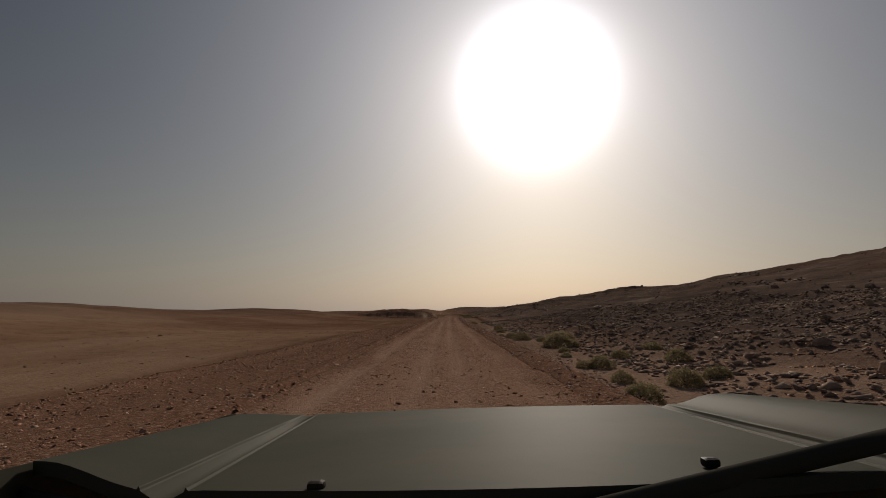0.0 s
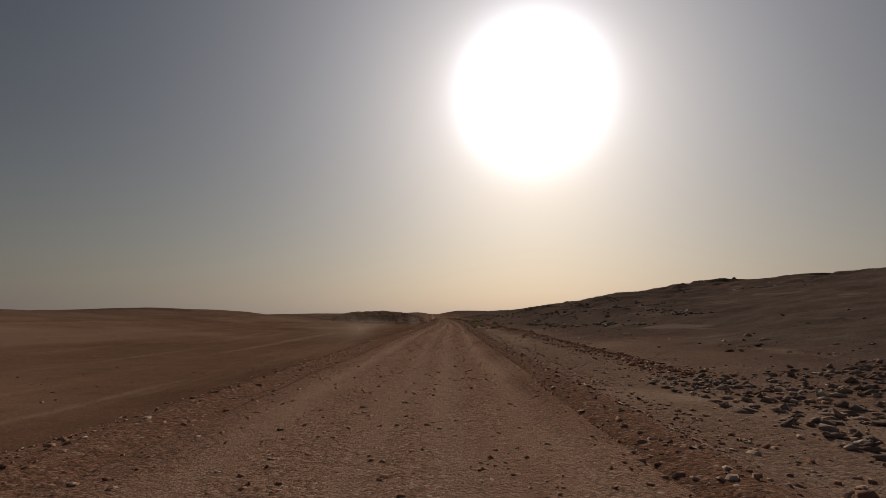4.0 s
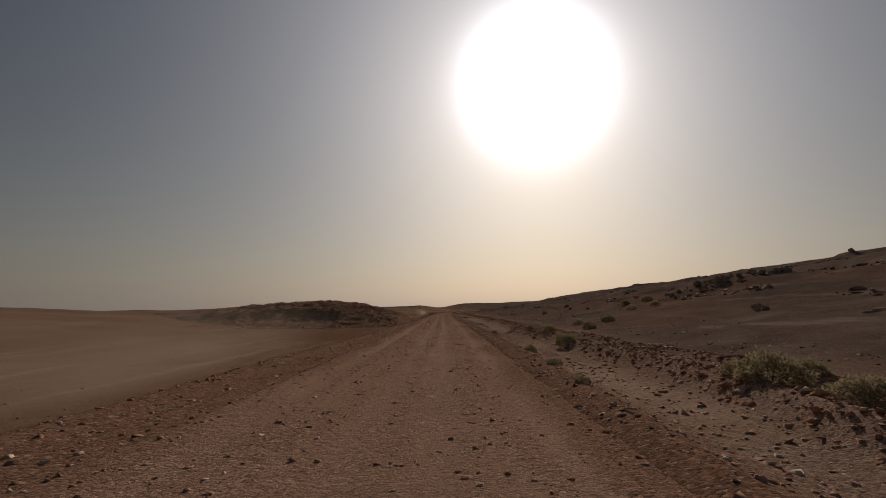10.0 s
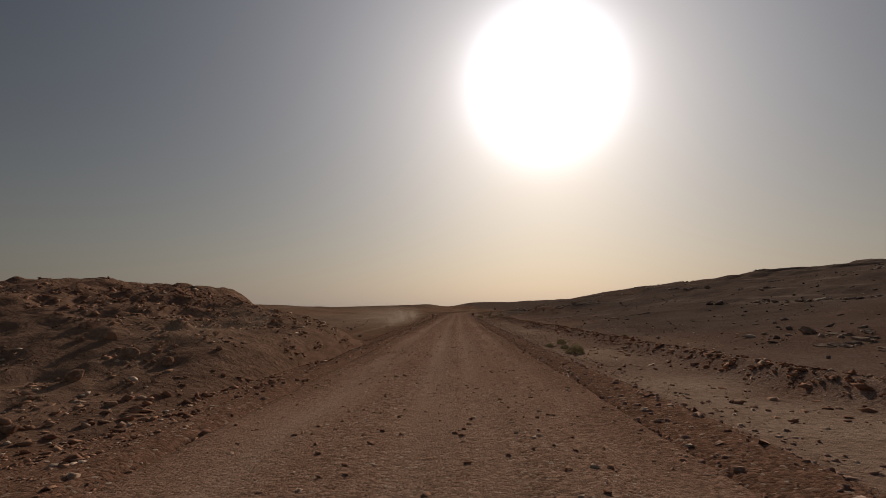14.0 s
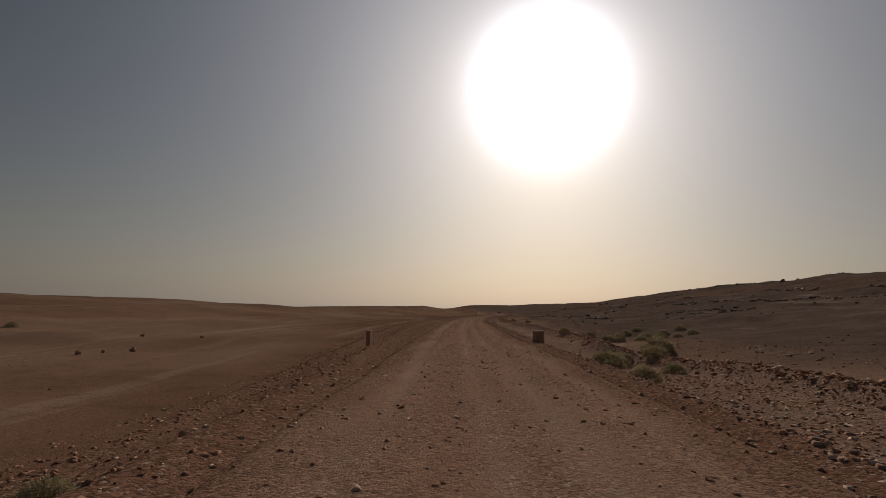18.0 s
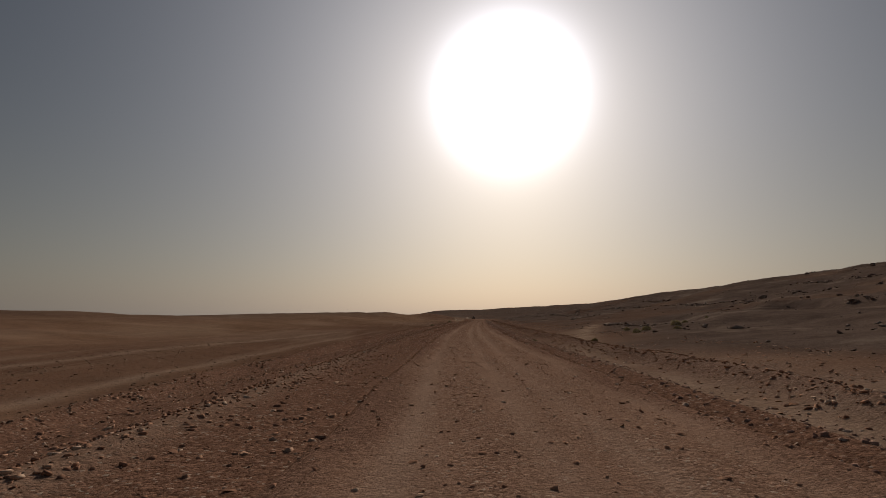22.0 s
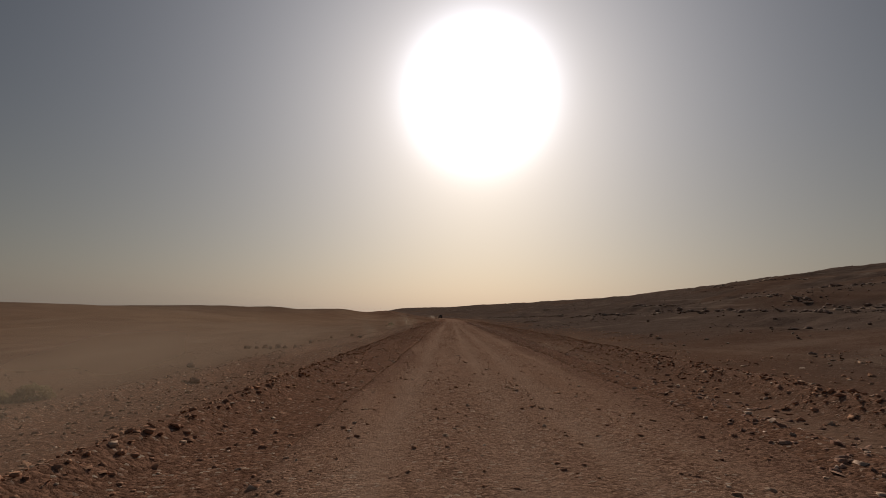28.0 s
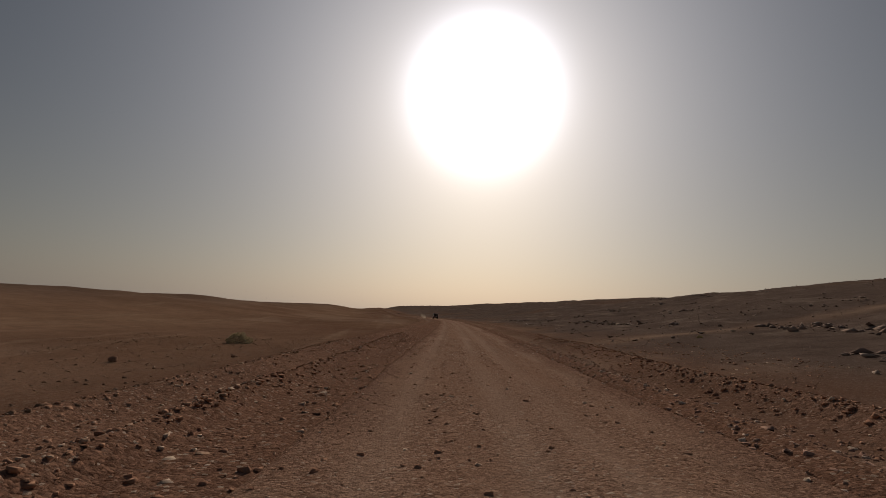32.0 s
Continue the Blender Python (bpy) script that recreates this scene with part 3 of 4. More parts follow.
def bank_top(x, y):
    u = x - centre(y)
    crest = smooth_table(u, BANK_U, BANK_H, 1.2) * (1 + 0.30 * step(342, 372, y) * step(20, 40, -u))
    gully = fbm(u, y * 0.25, 3.2, 4, 71)
    lie = y + 1.5 * gully + 0.10 * (u + 20)
    front = 0.30 * step(317.0, 327.0, lie) + 0.45 * step(325.0, 333.0, lie) + 0.25 * step(332.0, 343.0, lie)
    rear = 1 - step(374.0, 391.0, y + 1.5 * fbm(u, y, 5.0, 3, 72) + 30.0 * (1 - step(14, 30, -u)))
    z = -1.9 + (crest + 1.9) * front * rear
    inner = step(7.0, 12.0, -u)
    z = z + inner * (0.30 * (0.2 + front) * rear * fbm(x, y * 0.6, 2.4, 5, 73) + 0.12 * fbm(x, y, 0.9, 3, 74) * (0.4 + front))
    q = z / 0.75 + 0.8 * fbm(u, y, 9.0, 2, 76)
    stair = 0.75 * (np.floor(q) + step(0.5, 0.95, q - np.floor(q))) - 0.6 * fbm(u, y, 9.0, 2, 76)
    return z + 0.5 * inner * rear * step(-0.1, 0.7, fbm(x, y, 6.0, 3, 75)) * (stair - z)


def bank_material():
    k = Nodes("bank_rock", 0.93)
    c = k.mix(k.span(k.noise(0.9, 6, (1, 1, 4)), 0.35, 0.68), (0.19, 0.110, 0.075), (0.32, 0.19, 0.13))
    c = k.mix(k.span(k.noise(0.45, 6, (1, 1, 3), 0.7), 0.58, 0.70, 0, 0.5), c, (0.40, 0.28, 0.205))
    k.bump(k.math("ADD", k.noise(2.2, 9, (1, 1, 1), 0.7), k.math("MULTIPLY", k.cells(4.0), 0.3)), 0.9, 0.16)
    return k.color(c)


bank = sheet("rocky_bank", stretches(-92, (-45, 0.8), (-5.5, 0.3)), stretches(309, (350, 0.3), (395, 0.7)), bank_top, bank_material(), lambda u, y, x, z: {})
stones("bank_stones", *clumped(12, 9000, -46.0, -6.0, 315, 346, 0.03, 0.22, 3.4, 5.0, 0.1), lambda x, y: np.maximum(land(x, y), bank_top(x, y)), GRAVEL,
       "loose brown stones over the rocky bank", "rocks", **SMALL)
tagged(bank, "low brown rocky bank with eroded gullies beside the road", "hill", kind="structure")

# ---- parts and shapes ----


def part(name, bm, material, parent=None, label="", smooth=False):
    """Links a bmesh as one mesh object under a thing or a part."""
    me = bpy.data.meshes.new(name)
    bm.to_mesh(me)
    bm.free()
    if smooth:
        me.polygons.foreach_set("use_smooth", np.ones(len(me.polygons), bool))
    me.materials.append(material)
    ob = new(name, me)
    ob.parent = parent
    return tagged(ob, label)


def box(size, at=(0, 0, 0), bevel=0.01, turn=(0, 0, 0)):
    bm = bmesh.new()
    bmesh.ops.create_cube(bm, size=1)
    bmesh.ops.scale(bm, vec=size, verts=bm.verts)
    if bevel:
        bmesh.ops.bevel(bm, geom=bm.edges[:], offset=bevel, segments=2, affect="EDGES", profile=0.6)
    bmesh.ops.transform(bm, matrix=pose(*at, *turn), verts=bm.verts)
    return bm


def tube(points, radii, sides=7):
    """A tapered tube along a line of points."""
    bm = bmesh.new()
    rings = []
    for i, p in enumerate(points):
        a, b = points[max(i - 1, 0)], points[min(i + 1, len(points) - 1)]
        q = (Vector(b) - Vector(a)).to_track_quat("Z", "Y")
        rings.append([bm.verts.new(Vector(p) + q @ Vector((radii[i] * math.cos(k * math.tau / sides), radii[i] * math.sin(k * math.tau / sides), 0)))
                      for k in range(sides)])
    for r0, r1 in zip(rings, rings[1:]):
        for k in range(sides):
            bm.faces.new((r0[k], r0[(k + 1) % sides], r1[(k + 1) % sides], r1[k]))
    bm.faces.new(rings[0][::-1])
    bm.faces.new(rings[-1])
    return bm


def join(*meshes):
    out = bmesh.new()
    for bm in meshes:
        me = bpy.data.meshes.new("piece")
        bm.to_mesh(me)
        bm.free()
        out.from_mesh(me)
        bpy.data.meshes.remove(me)
    return out


def thing(name, label, category, group=""):
    return tagged(new(name), label, category, group)


def ground_at(u, y):
    x = u + float(centre(np.array([y]))[0])
    return x, y, float(land(np.array([x]), np.array([y]))[0])


# ---- desert shrubs ----


def leaf_material(name, a, b, dry):
    k = Nodes(name, 0.7)
    c = k.mix(k.island(), a, b)
    c = k.mix(k.span(k.own(), 0.2, 1.0, 0.0, 0.6), c, dry)
    k.bsdf.inputs["Specular IOR Level"].default_value = 0.1
    through_light, mix = k.n.new("ShaderNodeBsdfTranslucent"), k.n.new("ShaderNodeMixShader")
    k.wire(c, through_light.inputs["Color"])
    mix.inputs[0].default_value = 0.3
    k.l.new(k.bsdf.outputs[0], mix.inputs[1])
    k.l.new(through_light.outputs[0], mix.inputs[2])
    k.l.new(mix.outputs[0], k.n["Material Output"].inputs["Surface"])
    return k.color(c)


LEAF = leaf_material("shrub_leaf", (0.25, 0.21, 0.115), (0.39, 0.33, 0.19), (0.44, 0.35, 0.22))
TWIG = rock_material("dry_twig", (0.12, 0.09, 0.06), (0.2, 0.15, 0.1), (0.28, 0.22, 0.15))


def shrub(seed, label):
    rng = random.Random(seed)
    base = thing("desert_shrub", label, "shrub", "shrubs along the road")
    twigs = []
    tips = []
    for k in range(16):
        a, lean = rng.uniform(0, math.tau), rng.uniform(0.15, 1.25)
        d = Vector((math.cos(a) * math.sin(lean), math.sin(a) * math.sin(lean), math.cos(lean) * 0.95))
        r = rng.uniform(0.36, 0.52)
        mid = d * r * 0.5 + Vector((rng.gauss(0, 0.03), rng.gauss(0, 0.03), 0.05))
        tip = d * r
        twigs.append(tube([(0, 0, -0.05), mid, tip], [0.008, 0.005, 0.002], 4))
        tips += [mid, tip]
    part("stem", join(*twigs), TWIG, base)
    bm = bmesh.new()
    for k in range(2500):
        a, lean = rng.uniform(0, math.tau), math.acos(rng.uniform(-0.05, 1))
        r = 0.5 * rng.uniform(0.5, 1.0) ** 0.45 * (0.86 + 0.26 * noise.noise(Vector((math.cos(a) * 2, math.sin(a) * 2, lean * 2 + seed))))
        p = Vector((r * math.cos(a) * math.sin(lean), r * math.sin(a) * math.sin(lean), max(0.01, r * math.cos(lean) * 0.95)))
        out = (p + Vector((rng.gauss(0, 0.5), rng.gauss(0, 0.5), 0.1 + rng.gauss(0, 0.4)))).normalized()
        side = out.cross(Vector((rng.gauss(0, 1), rng.gauss(0, 1), rng.gauss(0, 1)))).normalized()
        l, w = rng.uniform(0.035, 0.065), rng.uniform(0.010, 0.019)
        bm.faces.new([bm.verts.new(p + q) for q in (-side * w, side * w, out * l)])
    part("foliage", bm, LEAF, base)
    return base


# metres across and along the road, and the shrub's width
SHRUBS_A = ((4, 9.9, 0.74), (6.2, 13.1, 0.84), (4.9, 13.8, 0.59), (7.4, 13.9, 0.74), (5.4, 17.4, 0.83), (4.9, 17.4, 0.65),
            (6.2, 27.6, 1.77), (7.5, 32.7, 1.48), (5.3, 34.7, 1.22), (4.9, 37.3, 0.81), (4.5, 39.4, 0.46), (5.3, 47.7, 0.82),
            (-26.9, 50.7, 0.44), (5.7, 54.4, 1.04), (7, 166.3, 1.06), (7.8, 166.5, 0.54), (4.3, 167, 0.42), (6, 167.4, 0.43),
            (4.5, 170.3, 0.61), (4.5, 172.8, 0.81), (13.6, 174.9, 1.13), (6.1, 178.4, 0.79), (5.6, 208.9, 1.28), (6.9, 213.6, 1.5),
            (7.7, 218.8, 1.33), (5.8, 219.1, 0.9), (6.6, 220.7, 0.73), (8.3, 223.8, 1.1))
SHRUBS_B = ((8.4, 229.8, 1.25), (3.4, 230.2, 0.33), (7, 230.3, 1.32), (6.9, 231.2, 0.72), (9, 232.2, 0.78), (3.6, 233.8, 0.44),
            (4, 240.3, 0.54), (6.1, 243.5, 1), (6.8, 250.7, 0.82), (8.2, 252.4, 0.5), (7.5, 253.2, 0.59), (4, 255.5, 0.58),
            (6.5, 255.7, 0.58), (7.2, 256.3, 0.46), (5.6, 259.6, 0.38), (11.8, 260.8, 1.09), (8.1, 261.5, 0.73), (14.4, 264.5, 1.19),
            (12.3, 265.9, 1.01), (15.7, 269.4, 1.16), (22.2, 274.1, 1.02), (5.1, 275.2, 0.3), (20.5, 276.2, 1.2), (5.1, 281.7, 0.47),
            (25.6, 285, 1.36), (23.8, 287.5, 1.2), (5.1, 329.4, 0.72), (5.2, 331.9, 0.41))
SHRUBS_C = ((4.7, 332.9, 0.44), (5.7, 335.1, 0.51), (10.1, 339.1, 0.42), (-5.6, 402.6, 0.72), (4.3, 410.2, 0.83), (4.9, 415.8, 1.26),
            (9.6, 423.4, 1.75), (10.5, 432.9, 0.95), (9.9, 433.7, 1.17), (9.9, 435.5, 0.74), (9.1, 437.8, 1.05), (8, 439.1, 0.9),
            (12.1, 440.8, 0.73), (11.5, 444.8, 0.86), (7.7, 478.9, 0.64), (7.4, 482.4, 1.11), (9.9, 483.9, 0.95), (17.3, 487.6, 0.56),
            (4.2, 520.6, 0.4), (9, 523, 0.48), (23.3, 535.4, 0.4), (21.1, 535.5, 0.6), (-12.5, 630.2, 0.59), (-12.2, 630.9, 0.93),
            (-14.6, 737.9, 1.45), (16.5, 738, 0.4))
SHRUBS_D = ((13.5, 527, 0.7), (15, 529, 0.8), (16.5, 526, 0.6), (18, 530, 0.9), (14.5, 533, 0.6),
            (4.6, 85.7, 0.8), (4.7, 81.4, 0.6), (6.3, 88.4, 0.7), (4.4, 77.2, 0.5), (6.2, 213.1, 0.8), (5.1, 196.8, 0.6),
            (4.7, 187.2, 0.55), (5.7, 189.3, 0.7), (5.4, 185.2, 0.45), (9.4, 192.4, 1.1), (10.9, 190.6, 0.7), (12.5, 192, 1),
            (6.4, 187.4, 0.6), (5.9, 198.8, 0.55), (5.6, 191.7, 0.65), (6.1, 209.2, 0.6), (5.7, 217.5, 0.7), (-5.2, 380.2, 0.5),
            (-5.6, 385.9, 0.6), (-5, 390.1, 0.5), (-6.2, 393, 0.6), (7, 415, 0.8), (8.4, 420.6, 1.1))
SHRUBS_E = ((-31, 412, 1.3), (-34.5, 409, 0.8), (-17, 405, 0.6), (-24, 421, 0.7), (-12, 400, 0.5), (-38, 440, 0.9), (5.6, 36, 0.8), (6.9, 27.5, 0.7), (5.7, 24, 0.6), (7.2, 21, 0.8), (8.8, 19.5, 0.9), (9.6, 24, 0.9), (5.2, 21.5, 0.5), (6.3, 33, 0.7),
            (12.4, 434, 0.9), (13.6, 436.5, 1.1), (14.8, 433.6, 0.8), (15.2, 438, 1.2), (16.6, 441, 1.0), (13.1, 441.6, 0.9), (17.4, 437.2, 0.9), (14.4, 444.2, 1.1), (18.6, 442.5, 1.0), (16, 446, 0.8), (6.4, 419, 0.9), (7.4, 422, 1.1))
kinds = [shrub(k, text) for k, text in enumerate((
    "rounded grey-green desert shrub on stony sand", "dry olive-brown shrub beside the gravel road",
    "low dusty green shrub among stones", "sparse grey-brown desert shrub on sand"))]
turns = random.Random(5)
for i, (u, y, w) in enumerate(SHRUBS_A + SHRUBS_B + SHRUBS_C + SHRUBS_D + SHRUBS_E):
    x, y, z = ground_at(u, y)
    m = pose(x, y, z - 0.01, 0, 0, turns.uniform(0, 360)) @ Matrix.Diagonal((w * 1.2, w * 1.2, w * turns.uniform(0.9, 1.2), 1))
    if i < 4:
        kinds[i].matrix_basis = m
    else:
        copy_thing(kinds[i % 4], m @ Matrix.Diagonal([1 / v for v in kinds[i % 4].scale] + [1]))

# ---- single boulders ----


def boulder_mesh(seed, material):
    bm = bmesh.new()
    bmesh.ops.create_icosphere(bm, subdivisions=2, radius=0.5)
    rng = random.Random(seed)
    cuts = [(Vector((rng.gauss(0, 1), rng.gauss(0, 1), rng.gauss(0, 0.7))).normalized(), rng.uniform(0.26, 0.42)) for k in range(9)]
    for v in bm.verts:
        for n, d in cuts:
            over = v.co.dot(n) - d
            if over > 0:
                v.co -= n * over * 0.9
        v.co += v.co * 0.16 * noise.noise(v.co * 5 + Vector((seed * 3.1, 0, 0)))
        v.co.z *= 0.78
    me = bpy.data.meshes.new("boulder")
    bm.to_mesh(me)
    bm.free()
    me.materials.append(material)
    return me


CLOD = rock_material("rusty_clod", (0.19, 0.10, 0.068), (0.32, 0.185, 0.125), (0.46, 0.31, 0.22))
SHAPES = [boulder_mesh(k, ROCK) for k in range(8)]
CLODS = [boulder_mesh(k, CLOD) for k in range(8)]
picks = random.Random(11)


def boulders(n, u0, u1, y0, y1, small, large, label, group, height=None, shapes=SHAPES):
    for k in range(n):
        for attempt in range(8):
            u, y, d = picks.uniform(u0, u1), picks.uniform(y0, y1), small + (large - small) * picks.random() ** 2
            if fbm(np.array([u]), np.array([y]), 7.0, 2, 66)[0] > 0.15:
                break
        x, y, z = ground_at(u, y)
        if height is not None:
            z = max(z, float(height(np.array([x]), np.array([y]))[0]))
        ob = tagged(new("boulder", shapes[picks.randrange(8)]), label, "rock", group)
        ob.matrix_world = pose(x, y, z + d * 0.18, picks.uniform(-20, 20), picks.uniform(-20, 20), picks.uniform(0, 360)) @ Matrix.Diagonal(
            (d * picks.uniform(0.9, 1.4), d, d * picks.uniform(0.7, 1.1), 1))


boulders(60, 8.0, 34.0, 4, 90.1, 0.35, 0.9, "dark varnished boulder on the rocky slope", "boulders in the rock field")
boulders(20, 6.4, 9.2, 111.4, 700.5, 0.16, 0.32, "brown stone in the windrow beside the slope", "large windrow stones", shapes=CLODS)
boulders(20, 29.0, 38.0, 274, 287, 0.5, 1.6, "dark boulder in an outcrop on the slope", "outcrop boulders")
boulders(30, 19.5, 29.0, 163.9, 254.8, 0.3, 1.0, "grey-brown rock of a weathered ledge on the slope", "ledge rocks")
boulders(24, 74.0, 96.0, 501.7, 657.9, 0.5, 1.5, "dark rock on the crest of the hill", "crest rocks")
boulders(16, 70.0, 96.0, 246.3, 459.2, 0.5, 1.3, "dark rock on the hill's rim", "crest rocks")
boulders(22, 14.0, 40.0, 146.9, 359.8, 0.4, 1.1, "dark boulder lying on the hillside", "hillside boulders")
boulders(26, 14.0, 50.0, 366.9, 748, 0.4, 1.0, "dark boulder lying on the stony hillside", "hillside boulders")
boulders(12, -30.0, -9.0, 319, 332, 0.25, 0.7, "brown boulder fallen at the foot of the bank", "boulders below the bank", bank_top, CLODS)
boulders(26, 12.5, 17.0, 394, 402, 0.16, 0.45, "dark rock on a low mound beside the road", "rocks on the mound")
boulders(14, -34.0, -8.0, 362.6, 402.4, 0.3, 0.9, "dark boulder on the brown plain", "boulders on the plain")
boulders(9, -5.0, -4.1, 665.5, 674.0, 0.12, 0.27, "brown stone dumped beside the road", "stones dumped by the road", shapes=CLODS)
for k in range(9):
    boulders(1, -14.6 + 0.5 * k, -14.3 + 0.5 * k, 652, 653, 0.34, 0.55, "square brown stone set in a row across the plain", "row of set stones", shapes=CLODS)
boulders(24, -42.0, -16.0, 400, 440, 0.25, 0.7, "dark stone strewn on the brown plain", "boulders on the plain", shapes=CLODS)
boulders(16, -14.0, -8.0, 615.3, 728, 0.2, 0.5, "brown stone in the windrow on the plain", "boulders on the plain", shapes=CLODS)

# ---- low layered ledges of rock breaking out of the slope ----


def slab_mesh(rng, length, depth, thick):
    bm = bmesh.new()
    n = 12
    low, high = [], []
    for k in range(n):
        a = math.tau * k / n
        r = rng.uniform(0.75, 1.1)
        x, y = math.cos(a) * length * 0.5 * r, math.sin(a) * depth * 0.5 * r
        low.append(bm.verts.new((x, y, 0)))
        high.append(bm.verts.new((x * rng.uniform(0.9, 1.0), y * rng.uniform(0.88, 1.0), thick * rng.uniform(0.8, 1.15))))
    for k in range(n):
        bm.faces.new((low[k], low[(k + 1) % n], high[(k + 1) % n], high[k]))
    bm.faces.new(high)
    bm.faces.new(low[::-1])
    return bm


def ledge(seed, u, y, length, layers, material=ROCK, label="layered grey-brown rock ledge breaking out of the slope"):
    rng = random.Random(seed)
    x, y, z = ground_at(u, y)
    base = thing("rock_ledge", label, "rock", "rock ledges")
    base.matrix_world = pose(x, y, z)
    lie = rng.uniform(-20, 10)
    for row in range(layers):
        for k in range(rng.randint(3, 5)):
            du, dy, t = rng.uniform(-0.6, 0.6) * length, 1.1 * row + rng.uniform(-0.4, 0.4), rng.uniform(0.14, 0.26)
            sx, sy, sz = ground_at(u + du, y + dy + du * math.tan(radians(lie)))
            s = part("slab", slab_mesh(rng, length * rng.uniform(0.12, 0.34), rng.uniform(0.4, 0.9), t), material, base)
            s.matrix_basis = pose(sx - x, sy - y, sz - z - 0.75 * t, rng.uniform(-2, 7), rng.uniform(-9, 1), lie + rng.uniform(-12, 12))


for k, (u, y, length, layers) in enumerate(((14.2, 324.5, 2.0, 3), (15.6, 326.5, 1.8, 3), (22.5, 180.5, 4, 4), (24, 200.3, 5, 5), (22, 218.8, 3.6, 3), (22.6, 241.5, 4.2, 4), (30.5, 276, 4.5, 5), (34, 282, 5, 5), (19, 400.5, 3.4, 3), (21, 407.5, 4.4, 4), (24.5, 413.2, 4, 3), (17.5, 359.3, 3, 3), (28, 457.2, 3.6, 3), (26, 167.7, 3.8, 3), (36, 552.3, 4, 3))):
    ledge(300 + k, u, y, length, layers)
for k, (u, y, length, layers) in enumerate(((19.0, 397.0, 4.0, 2), (21.5, 400.0, 5.0, 3), (24.0, 403.0, 5.0, 2))):
    ledge(340 + k, u, y, length, layers, PALE_ROCK, "pale tan rock terrace stepping down the slope")

# ---- culvert with its marker blocks ----
# for the marker caps: sunlight on the block tops, painted as a paler tone
SUNLIT_CONCRETE = rock_material("sunlit_concrete", (0.32, 0.24, 0.19), (0.40, 0.31, 0.25), (0.52, 0.44, 0.37))
RED_PAINT = rock_material("faded_red_paint", (0.33, 0.19, 0.145), (0.38, 0.225, 0.175), (0.48, 0.35, 0.28))


def marker(u, y, top, size, label):
    x, w, l, h = float(centre(y)) + u, *size
    base = thing("marker_post", label, "marker post", "culvert marker blocks")
    base.matrix_world = pose(x, y, top - h - 0.05, 0, 0, 1)
    part("block", box((w, l, h), (0, 0, h / 2), 0.02), RED_PAINT, base)
    part("cap", box((w + 0.012, l + 0.012, 0.05), (0, 0, h + 0.027), 0.012), SUNLIT_CONCRETE, base, "concrete cap in a paler tone for its sunlit top")


marker(-5.1, 423.55, 0.47, (0.20, 1.1, 1.1), "faded red concrete marker block at the culvert")
marker(3.6, 423.5, 0.58, (0.44, 0.9, 1.0), "faded red concrete marker block beside the road")

# ---- four-wheel-drive cars far ahead ----


def paint_material(name, color, rough=0.35, metal=0.0, dusty=0.35):
    k = Nodes(name, rough, metal)
    c = k.mix(k.span(k.noise(2.2, 5), 0.4, 0.75, 0, dusty), color, (0.30, 0.21, 0.14))
    k.bsdf.inputs["Coat Weight"].default_value = 0.5
    k.bsdf.inputs["Coat Roughness"].default_value = 0.12
    return k.color(c)


DARK_PAINT = paint_material("dark_car_paint", (0.03, 0.03, 0.034))
RUBBER = rock_material("tyre_rubber", (0.02, 0.02, 0.02), (0.03, 0.03, 0.03), (0.09, 0.07, 0.05))
STEEL = paint_material("wheel_steel", (0.35, 0.35, 0.35), 0.35, 0.8)
PLASTIC = paint_material("black_plastic", (0.014, 0.014, 0.014), 0.6, 0.0, 0.2)
PLASTIC.node_tree.nodes["Principled BSDF"].inputs["Coat Weight"].default_value = 0.0
PLASTIC.node_tree.nodes["Principled BSDF"].inputs["Specular IOR Level"].default_value = 0.08
GLASS_DARK = paint_material("dark_window_glass", (0.01, 0.012, 0.014), 0.06, 0.0, 0.1)
RED_LENS = paint_material("red_lamp_lens", (0.35, 0.015, 0.012), 0.2, 0.0, 0.1)


def ring_mesh(profile, sides=28):
    """A ring turned about the x axis from (x, radius) pairs."""
    bm = bmesh.new()
    rows = [[bm.verts.new((x, r * math.cos(a), r * math.sin(a))) for a in [k * math.tau / sides for k in range(sides)]] for x, r in profile]
    for r0, r1 in zip(rows, rows[1:] + rows[:1]):
        for k in range(sides):
            bm.faces.new((r0[k], r1[k], r1[(k + 1) % sides], r0[(k + 1) % sides]))
    bmesh.ops.recalc_face_normals(bm, faces=bm.faces)
    return bm


def wheel(parent, at, r=0.39, w=0.25):
    h = w / 2
    tyre = part("tyre", ring_mesh([(-h, r * 0.62), (-h, r * 0.9), (-h * 0.7, r), (h * 0.7, r), (h, r * 0.9), (h, r * 0.62)]), RUBBER, parent, smooth=True)
    tyre.matrix_basis = pose(*at)
    rim = part("rim", ring_mesh([(-h * 0.8, r * 0.1), (-h * 0.8, r * 0.6), (-h * 0.2, r * 0.64), (h * 0.8, r * 0.62), (h * 0.6, r * 0.5), (h * 0.3, r * 0.1)]),
               STEEL, tyre, "grey steel rim", smooth=True)
    return tyre


